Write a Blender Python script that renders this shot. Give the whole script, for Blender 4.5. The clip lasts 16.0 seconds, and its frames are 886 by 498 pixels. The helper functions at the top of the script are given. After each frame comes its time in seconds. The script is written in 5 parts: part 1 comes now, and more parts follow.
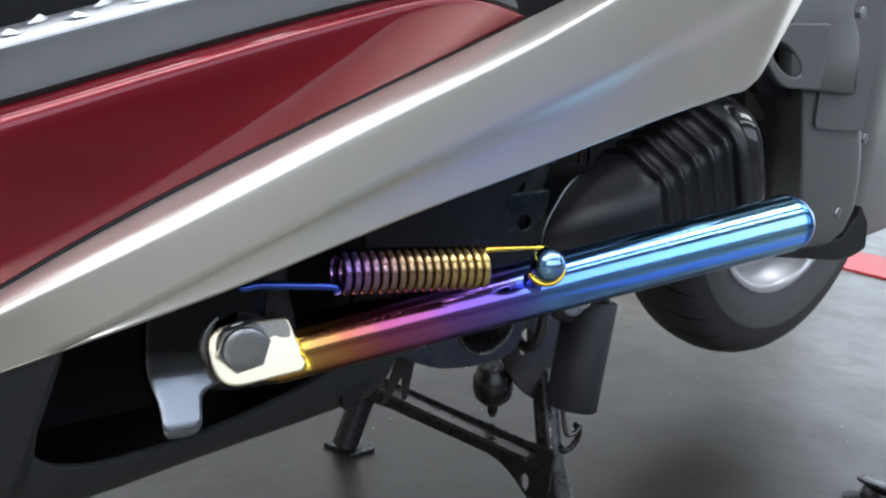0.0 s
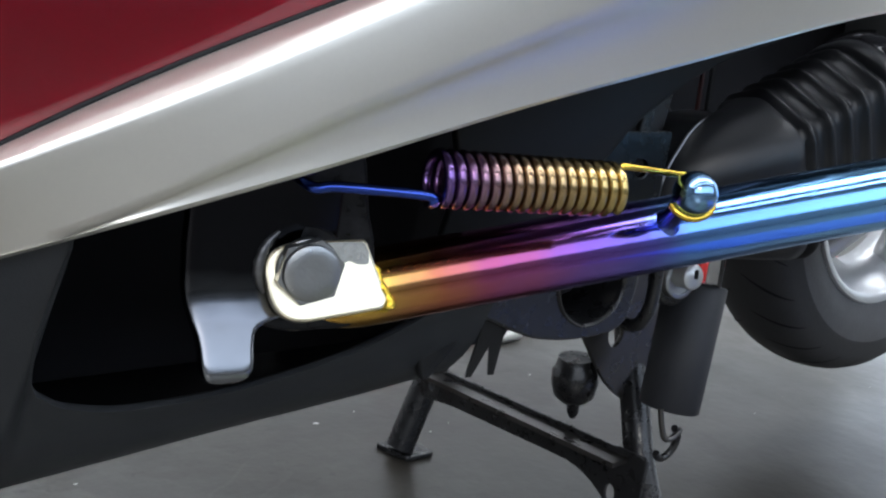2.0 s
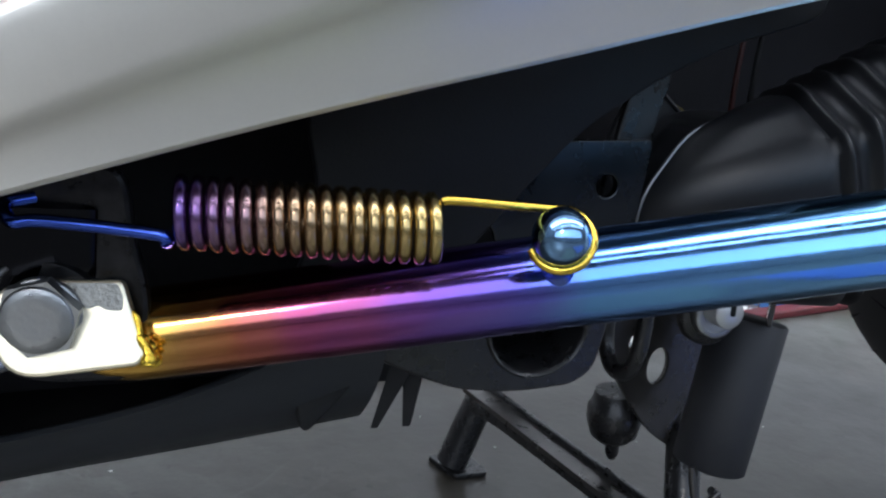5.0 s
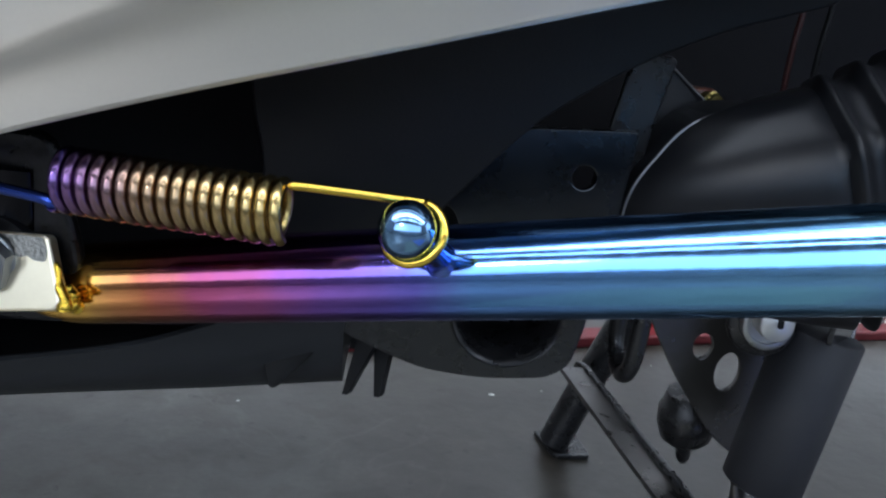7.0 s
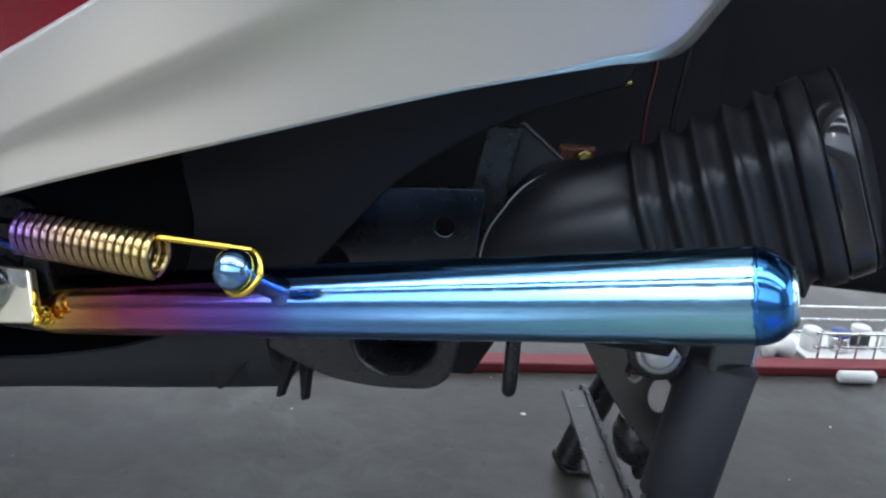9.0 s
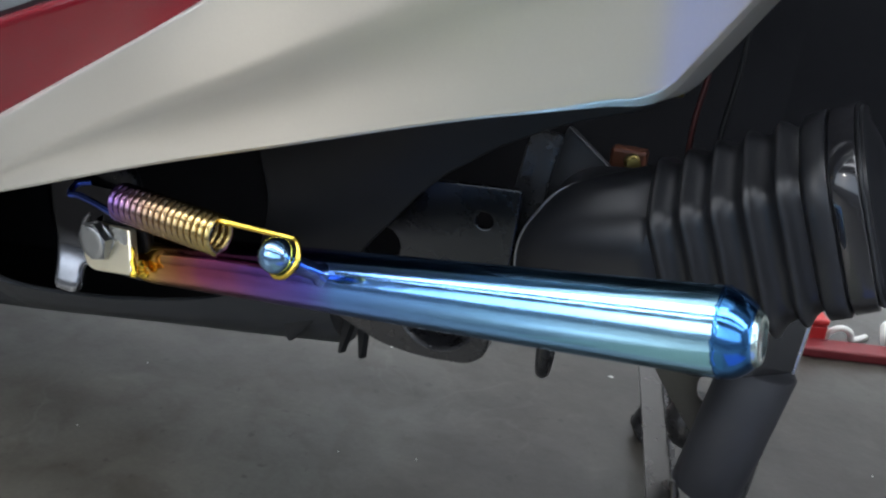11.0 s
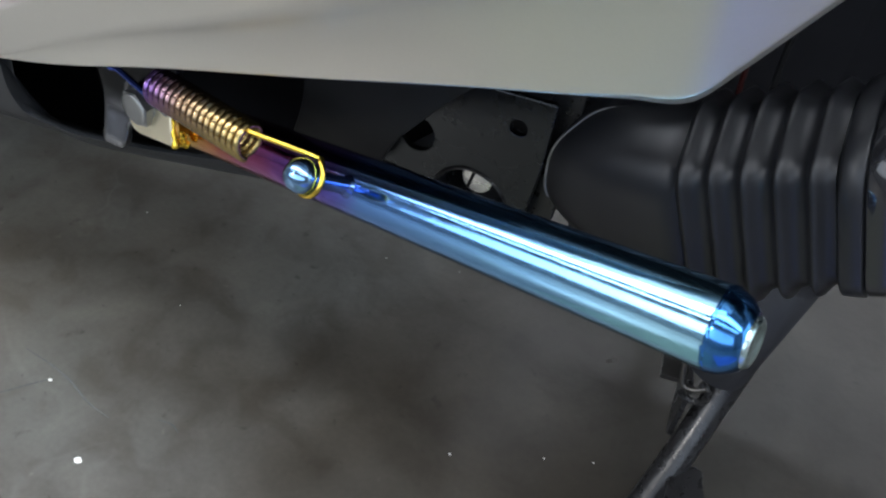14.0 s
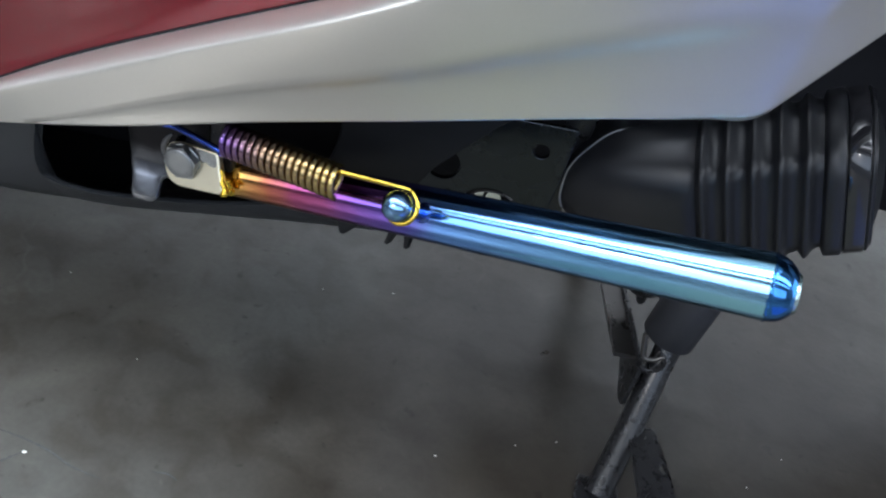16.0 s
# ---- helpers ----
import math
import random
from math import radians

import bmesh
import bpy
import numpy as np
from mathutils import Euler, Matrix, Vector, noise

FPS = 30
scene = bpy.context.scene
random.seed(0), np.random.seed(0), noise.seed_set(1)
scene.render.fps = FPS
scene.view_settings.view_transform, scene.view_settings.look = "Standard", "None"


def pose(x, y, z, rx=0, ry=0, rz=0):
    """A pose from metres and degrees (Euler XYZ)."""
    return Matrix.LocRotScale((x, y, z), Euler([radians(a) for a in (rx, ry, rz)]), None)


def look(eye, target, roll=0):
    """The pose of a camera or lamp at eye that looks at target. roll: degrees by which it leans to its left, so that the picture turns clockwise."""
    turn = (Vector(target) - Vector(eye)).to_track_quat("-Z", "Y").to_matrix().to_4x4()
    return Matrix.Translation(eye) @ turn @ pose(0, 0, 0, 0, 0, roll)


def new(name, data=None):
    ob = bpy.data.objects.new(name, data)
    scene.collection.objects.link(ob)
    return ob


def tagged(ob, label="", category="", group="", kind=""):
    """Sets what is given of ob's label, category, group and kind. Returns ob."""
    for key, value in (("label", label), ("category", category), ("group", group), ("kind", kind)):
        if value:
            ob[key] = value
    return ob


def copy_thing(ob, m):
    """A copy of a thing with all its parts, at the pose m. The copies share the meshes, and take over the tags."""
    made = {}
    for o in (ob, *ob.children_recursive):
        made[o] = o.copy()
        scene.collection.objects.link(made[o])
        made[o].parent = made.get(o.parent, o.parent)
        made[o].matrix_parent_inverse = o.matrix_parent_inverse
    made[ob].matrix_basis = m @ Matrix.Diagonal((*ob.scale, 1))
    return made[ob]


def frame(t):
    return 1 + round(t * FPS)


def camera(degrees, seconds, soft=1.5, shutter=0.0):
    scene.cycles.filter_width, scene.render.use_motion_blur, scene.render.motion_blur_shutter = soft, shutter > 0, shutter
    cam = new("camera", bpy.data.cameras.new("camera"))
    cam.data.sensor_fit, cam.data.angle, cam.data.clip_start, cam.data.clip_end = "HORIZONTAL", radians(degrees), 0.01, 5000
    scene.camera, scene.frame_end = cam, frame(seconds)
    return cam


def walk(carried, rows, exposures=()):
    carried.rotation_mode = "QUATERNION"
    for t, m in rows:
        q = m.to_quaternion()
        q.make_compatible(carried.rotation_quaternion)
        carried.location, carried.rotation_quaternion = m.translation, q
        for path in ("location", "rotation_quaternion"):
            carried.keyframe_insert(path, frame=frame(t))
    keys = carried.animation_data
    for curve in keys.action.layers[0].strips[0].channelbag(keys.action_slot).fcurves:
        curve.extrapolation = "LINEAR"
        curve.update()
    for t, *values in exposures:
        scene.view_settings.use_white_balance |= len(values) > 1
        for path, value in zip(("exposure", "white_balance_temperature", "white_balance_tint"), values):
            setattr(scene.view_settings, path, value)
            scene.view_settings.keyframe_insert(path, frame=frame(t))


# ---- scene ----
cam = camera(55.3, 16.0, 2.2)
PATH = [
    (0, (0.045, 0.043, 0.318), (1.227, 1.598, -0.114), 5.9),
    (0.5, (0.04, 0.055, 0.305), (1.269, 1.584, -0.083), 6.5),
    (1, (0.05, 0.051, 0.298), (1.264, 1.608, -0.025), 6.0),
    (1.5, (0.058, 0.076, 0.28), (1.216, 1.673, -0.047), 7.1),
    (2, (0.065, 0.098, 0.271), (1.163, 1.725, -0.112), 7.3),
    (2.5, (0.072, 0.11, 0.268), (1.14, 1.753, -0.132), 7.3),
    (3, (0.084, 0.12, 0.265), (1.113, 1.785, -0.146), 7.5),
    (3.5, (0.101, 0.121, 0.27), (1.066, 1.821, -0.155), 7.6),
    (4, (0.123, 0.116, 0.275), (1.007, 1.856, -0.162), 7.2),
    (4.5, (0.15, 0.108, 0.281), (0.931, 1.892, -0.175), 6.6),
    (6.8, (0.248, 0.094, 0.305), (0.452, 1.976, -0.338), 7.9),
    (7, (0.257, 0.089, 0.304), (0.379, 1.979, -0.337), 7.1),
    (7.5, (0.28, 0.074, 0.313), (0.229, 1.971, -0.318), 5.8),
    (8, (0.306, 0.061, 0.322), (0.173, 1.958, -0.298), 5.0),
    (8.5, (0.33, 0.046, 0.328), (0.131, 1.938, -0.29), 4.8),
    (8.7, (0.340, 0.042, 0.331), (0.121, 1.930, -0.285), 4.4),
    (10.8, (0.391, 0.027, 0.372), (-0.164, 1.782, -0.413), 5.2),
    (11, (0.398, 0.031, 0.373), (-0.189, 1.764, -0.436), 4.9),
    (11.5, (0.415, 0.034, 0.376), (-0.277, 1.706, -0.475), 4.3),
    (12, (0.418, 0.037, 0.377), (-0.37, 1.653, -0.499), 4.0),
    (12.5, (0.426, 0.04, 0.378), (-0.395, 1.63, -0.516), 3.7),
    (13, (0.428, 0.049, 0.386), (-0.376, 1.59, -0.602), 4.3),
    (13.5, (0.416, 0.069, 0.414), (-0.243, 1.467, -0.856), 5.0),
    (14, (0.396, 0.072, 0.438), (-0.165, 1.41, -0.938), 7.0),
    (14.5, (0.385, 0.062, 0.449), (-0.14, 1.428, -0.914), 8.2),
    (15, (0.367, 0.045, 0.455), (-0.056, 1.442, -0.912), 10.5),
    (15.5, (0.338, 0.025, 0.457), (0.065, 1.509, -0.856), 12.1),
    (16, (0.297, -0.009, 0.451), (0.209, 1.55, -0.799), 13.3),
]
walk(cam, [(t, look(eye, target, roll)) for t, eye, target, roll in PATH], exposures=[(0, -0.16, 6150, 10), (3, -0.13, 6000, 10), (4.5, -0.33, 5850, 10), (7, -0.28, 5700, 10), (8, -0.1, 5650, 10), (12, 0.07, 6250, 10), (14, -0.04, 6100, 10), (16, -0.05, 5850, 10)])

# ---- world, sun and lamps ----
world = bpy.data.worlds.new("world")
scene.world = world
world.use_nodes = True
sky = world.node_tree.nodes.new("ShaderNodeTexSky")
sky.sky_type, sky.sun_disc = "NISHITA", False
sky.sun_elevation, sky.sun_rotation = radians(35), radians(211)
back = world.node_tree.nodes["Background"]
back.inputs[1].default_value = 0.12
world.node_tree.links.new(sky.outputs[0], back.inputs[0])


def lamp(name, m, sx, sy, watts, colour):
    data = bpy.data.lights.new(name, "AREA")
    data.shape, data.size, data.size_y, data.energy, data.color = "RECTANGLE", sx, sy, watts, colour
    ob = new(name, data)
    ob.matrix_world = m
    return ob


# fill in an unseen front opening, for the bright band along the tube
lamp("front_fill", look((0.3, -2.3, 1.55), (0.3, 0, 1.1)), 7.2, 1.4, 60, (0.88, 0.94, 1.0))
# fill light from an added east opening, to brighten the right floor
lamp("east_fill", look((4.9, 1.15, 1.2), (0, 1.15, 0.9)), 3.2, 2.2, 42, (0.9, 0.95, 1.0))
sun = new("sun", bpy.data.lights.new("sun", "SUN"))
sun.data.energy, sun.data.angle, sun.data.color = 1.5, radians(10), (1.0, 0.93, 0.82)
sun.matrix_world = look((-0.6, -1, 0.81), (0, 0, 0))


# ---- materials ----
def shader(name, base=(0.5, 0.5, 0.5), rough=0.5, metal=0.0, coat=0.0, vary=0.0, scale=60.0, bump=0.0, bump_scale=400.0, rough_vary=0.0, spec=0.5):
    m = bpy.data.materials.new(name)
    m.use_nodes = True
    nt = m.node_tree
    p = nt.nodes["Principled BSDF"]
    p.inputs["Base Color"].default_value = (*base, 1)
    p.inputs["Roughness"].default_value, p.inputs["Metallic"].default_value = rough, metal
    p.inputs["Specular IOR Level"].default_value = spec
    p.inputs["Coat Weight"].default_value, p.inputs["Coat Roughness"].default_value = coat, 0.03
    tc = nt.nodes.new("ShaderNodeTexCoord")
    if vary or rough_vary:
        n = nt.nodes.new("ShaderNodeTexNoise")
        n.inputs["Scale"].default_value, n.inputs["Detail"].default_value, n.inputs["Roughness"].default_value = scale, 6, 0.65
        nt.links.new(tc.outputs["Object"], n.inputs["Vector"])
        if vary:
            mix = nt.nodes.new("ShaderNodeMix")
            mix.data_type = "RGBA"
            mix.inputs["A"].default_value = (*[c * (1 - vary) for c in base], 1)
            mix.inputs["B"].default_value = (*[min(1, c * (1 + vary)) for c in base], 1)
            nt.links.new(n.outputs["Fac"], mix.inputs["Factor"])
            nt.links.new(mix.outputs["Result"], p.inputs["Base Color"])
        if rough_vary:
            r = nt.nodes.new("ShaderNodeMapRange")
            r.inputs["To Min"].default_value, r.inputs["To Max"].default_value = max(0.02, rough - rough_vary), rough + rough_vary
            r.inputs["From Min"].default_value, r.inputs["From Max"].default_value = 0.3, 0.7
            nt.links.new(n.outputs["Fac"], r.inputs["Value"])
            nt.links.new(r.outputs["Result"], p.inputs["Roughness"])
    if bump:
        b = nt.nodes.new("ShaderNodeTexNoise")
        b.inputs["Scale"].default_value, b.inputs["Detail"].default_value = bump_scale, 4
        nt.links.new(tc.outputs["Object"], b.inputs["Vector"])
        k = nt.nodes.new("ShaderNodeBump")
        k.inputs["Strength"].default_value, k.inputs["Distance"].default_value = bump, 0.001
        nt.links.new(b.outputs["Fac"], k.inputs["Height"])
        nt.links.new(k.outputs["Normal"], p.inputs["Normal"])
    return m


def ramped(name, start, way, length, stops, rough=0.12, rough_vary=0.05, spots=0.15, wave=0.0):
    """Metal whose colour runs along a line of the place: heat tint, and the arm's sheen."""
    m = shader(name, (0.5, 0.5, 0.5), rough, 1.0, rough_vary=rough_vary, scale=220.0, bump=wave, bump_scale=38.0)
    nt = m.node_tree
    p = nt.nodes["Principled BSDF"]
    tc = nt.nodes.new("ShaderNodeTexCoord")
    sub = nt.nodes.new("ShaderNodeVectorMath")
    sub.operation = "SUBTRACT"
    sub.inputs[1].default_value = start
    dot = nt.nodes.new("ShaderNodeVectorMath")
    dot.operation = "DOT_PRODUCT"
    dot.inputs[1].default_value = [c / length for c in way]
    nt.links.new(tc.outputs["Object"], sub.inputs[0])
    nt.links.new(sub.outputs["Vector"], dot.inputs[0])
    n = nt.nodes.new("ShaderNodeTexNoise")
    n.inputs["Scale"].default_value, n.inputs["Detail"].default_value = 45, 3
    nt.links.new(tc.outputs["Object"], n.inputs["Vector"])
    add = nt.nodes.new("ShaderNodeMath")
    add.operation = "MULTIPLY_ADD"
    add.inputs[1].default_value = spots
    nt.links.new(n.outputs["Fac"], add.inputs[0])
    nt.links.new(dot.outputs["Value"], add.inputs[2])
    less = nt.nodes.new("ShaderNodeMath")
    less.operation = "SUBTRACT"
    less.inputs[1].default_value = spots * 0.5
    nt.links.new(add.outputs[0], less.inputs[0])
    ramp = nt.nodes.new("ShaderNodeValToRGB")
    el = ramp.color_ramp.elements
    while len(el) < len(stops):
        el.new(0.5)
    for e, (at, c) in zip(el, stops):
        e.position, e.color = at, (*c, 1)
    nt.links.new(less.outputs[0], ramp.inputs["Fac"])
    nt.links.new(ramp.outputs["Color"], p.inputs["Base Color"])
    return m


GOLD, ROSE, VIOLET, INDIGO, BLUE, CYAN = (0.85, 0.50, 0.10), (0.42, 0.17, 0.20), (0.27, 0.11, 0.46), (0.16, 0.13, 0.62), (0.17, 0.36, 0.82), (0.36, 0.68, 0.92)
PIVOT = Vector((0.1555, 0.294, 0.2185))
TUBE_A = Vector((0.1785, 0.3055, 0.2105))
TUBE_B = Vector((0.4072, 0.2589, 0.2606))
PLATE_WAY = Vector((0.968, -0.141, 0.206)).normalized()
ALONG = (TUBE_B - TUBE_A).normalized()
OUT = Vector((-0.156, -1.0, 0.0)).normalized()
UP = OUT.cross(ALONG) * -1
if UP.z < 0:
    UP = -UP
LONG = (TUBE_B - TUBE_A).length
tinted = ramped("tinted_titanium", TUBE_A, ALONG, LONG, [(0.0, GOLD), (0.03, (0.62, 0.32, 0.10)), (0.08, (0.50, 0.16, 0.09)), (0.17, (0.40, 0.09, 0.20)), (0.28, (0.22, 0.10, 0.44)), (0.38, (0.16, 0.14, 0.60)), (0.45, BLUE), (0.72, (0.24, 0.52, 0.88)), (1.0, CYAN)], 0.13, wave=0.22)
spring_tint = ramped("tinted_spring", (0.176, 0.28, 0.246), (1, 0, 0), 0.056, [(0.0, (0.15, 0.10, 0.38)), (0.18, (0.25, 0.14, 0.28)), (0.44, (0.37, 0.25, 0.16)), (1.0, (0.52, 0.39, 0.15))], 0.22, spots=0.1)
cap_blue = shader("tinted_cap", (0.075, 0.25, 0.60), 0.14, 1.0, vary=0.25, scale=160)
rim_steel = shader("pale_rim", (0.62, 0.80, 0.80), 0.22, 1.0, vary=0.2, scale=300, bump=0.1, bump_scale=600)
sleeve_rubber = shader("matt_rubber", (0.016, 0.017, 0.021), 0.6, vary=0.2, scale=90, bump=0.1, bump_scale=900)
fin_plastic = shader("satin_fin", (0.03, 0.031, 0.034), 0.4, vary=0.15, scale=90, bump=0.05, bump_scale=900)
clamp_gloss = shader("glossy_black_enamel", (0.014, 0.014, 0.016), 0.12, coat=0.3, vary=0.3, scale=120)
scratch_dust = shader("scratch_dust", (0.068, 0.072, 0.070), 0.8, vary=0.4, scale=300)
reflector_tone = shader("green_grey_reflector", (0.125, 0.135, 0.10), 0.8, vary=0.1, scale=20, bump=0.1, bump_scale=200)
worn_boss = shader("worn_boss_steel", (0.16, 0.16, 0.165), 0.34, 0.8, vary=0.6, scale=320, bump=0.15, bump_scale=500, rough_vary=0.1)
ground_steel = shader("ground_steel", (0.30, 0.30, 0.28), 0.45, 1.0, vary=0.5, scale=500, bump=0.5, bump_scale=900, rough_vary=0.12)
blue_wire = shader("blue_wire", (0.055, 0.10, 0.46), 0.2, 1.0)
brass_dull = shader("dull_brass", (0.22, 0.18, 0.06), 0.35, 1.0, vary=0.3, scale=300)
gold_wire = shader("gold_wire", (0.85, 0.58, 0.08), 0.18, 1.0)
gold_plate = shader("gold_plate", (0.93, 0.83, 0.62), 0.36, 1.0, vary=0.12, scale=60, bump=0.04, bump_scale=500, rough_vary=0.06)
gold_weld = shader("gold_weld", (0.90, 0.55, 0.06), 0.25, 1.0, vary=0.3, scale=300, bump=0.4, bump_scale=700)
ball_steel = shader("ball_steel", (0.24, 0.42, 0.76), 0.13, 1.0, vary=0.5, scale=130, bump=0.12, bump_scale=150)
bolt_zinc = shader("zinc_steel", (0.36, 0.37, 0.375), 0.36, 1.0, vary=0.12, scale=400, bump=0.12, bump_scale=900, rough_vary=0.1)
# arm colour carries the mirrored light on the leg and the dark reflection above
arm_steel = ramped("arm_sheen_steel", (0, 0, 0.190), (0, 0, 1), 0.05, [(0.0, (0.27, 0.28, 0.30)), (0.30, (0.20, 0.205, 0.225)), (0.46, (0.06, 0.063, 0.070)), (0.60, (0.014, 0.014, 0.016))], 0.19, 0.08, 0.22, 0.1)
black_paint = shader("black_painted_steel", (0.012, 0.012, 0.013), 0.30, vary=0.4, scale=150, bump=0.06, bump_scale=250, rough_vary=0.1)
black_plastic = shader("black_plastic", (0.0125, 0.013, 0.014), 0.45, vary=0.15, scale=80, bump=0.12, bump_scale=1800, spec=0.18)
cowl_plastic = shader("dark_grey_plastic", (0.025, 0.027, 0.030), 0.42, vary=0.12, scale=70, bump=0.15, bump_scale=2200, spec=0.35)
inner_plastic = shader("inner_plastic", (0.012, 0.012, 0.0135), 0.7, vary=0.25, scale=60, bump=0.1, bump_scale=900, spec=0.15)
rubber = shader("black_rubber", (0.0095, 0.010, 0.012), 0.40, vary=0.10, scale=60, bump=0.015, bump_scale=500, rough_vary=0.03, spec=0.42)
tyre_rubber = shader("tyre_rubber", (0.022, 0.022, 0.023), 0.62, vary=0.25, scale=60, bump=0.2, bump_scale=500)
sidewall = shader("worn_sidewall", (0.075, 0.075, 0.078), 0.6, vary=0.25, scale=80, bump=0.2, bump_scale=400)
silver = shader("silver_paint", (0.72, 0.69, 0.625), 0.36, 0.88, coat=0.1, vary=0.03, scale=900)
red = shader("red_metallic_paint", (0.150, 0.0008, 0.008), 0.40, 0.6, coat=1.0, vary=0.08, scale=900, spec=0.1)
scuffed = shader("scuffed_steel", (0.022, 0.022, 0.024), 0.34, 0.8, vary=0.85, scale=260, bump=0.2, bump_scale=350, rough_vary=0.12)
dark_red = shader("dark_red_cable", (0.03, 0.004, 0.004), 0.4)
grey_plastic = shader("grey_plastic", (0.026, 0.031, 0.034), 0.62, vary=0.1, scale=60, bump=0.15, bump_scale=1800)
tread_metal = shader("chequer_plate", (0.42, 0.44, 0.46), 0.35, 0.9, vary=0.1, scale=90, rough_vary=0.08)
case_paint = shader("grey_cast_case", (0.095, 0.098, 0.098), 0.42, 0.25, vary=0.1, scale=70, bump=0.12, bump_scale=1200)
alloy = shader("white_silver_alloy", (0.62, 0.63, 0.64), 0.3, 0.6, vary=0.1, scale=60)
steel = shader("bright_steel", (0.62, 0.62, 0.60), 0.25, 1.0, vary=0.15, scale=200, rough_vary=0.06)
hanger_metal = shader("smooth_hanger_metal", (0.042, 0.045, 0.048), 0.28, 1.0, vary=0.12, scale=50, bump=0.05, bump_scale=500, rough_vary=0.05)
connector_red = shader("reddish_connector", (0.075, 0.028, 0.016), 0.35, vary=0.3, scale=200)
# pale metal that paints the sky glint on the duct's bevelled edge
rim_edge = shader("rim_edge_glint", (0.28, 0.285, 0.30), 0.28, 0.9, vary=0.2, scale=200)
gusset_metal = shader("gusset_steel", (0.11, 0.105, 0.10), 0.30, 0.9, vary=0.2, scale=90, bump=0.08, bump_scale=600, rough_vary=0.06)
wood_red = shader("red_painted_board", (0.15, 0.012, 0.016), 0.5, vary=0.35, scale=14, bump=0.2, bump_scale=60)
white_plastic = shader("white_plastic", (0.70, 0.70, 0.66), 0.4, vary=0.08, scale=20)
red_plastic = shader("red_plastic", (0.45, 0.02, 0.02), 0.4, vary=0.15, scale=30)
green_plastic = shader("green_plastic", (0.10, 0.42, 0.12), 0.4, vary=0.1, scale=30)
blue_plastic = shader("blue_plastic", (0.062, 0.092, 0.26), 0.4, vary=0.15, scale=30)
tray_blue = shader("bright_blue_plastic", (0.12, 0.30, 0.75), 0.4, vary=0.1, scale=30)
# unseen walls and ceiling, toned for reflections: dark around, bright to the north
side_wall_tone = shader("side_wall_tone", (0.20, 0.205, 0.21), 0.7, vary=0.12, scale=3, bump=0.1, bump_scale=60)
north_wall_tone = shader("bright_north_wall", (0.70, 0.71, 0.72), 0.7, vary=0.08, scale=3, bump=0.1, bump_scale=60)
ceiling_tone = shader("ceiling_tone", (0.30, 0.30, 0.29), 0.8, vary=0.06, scale=2)


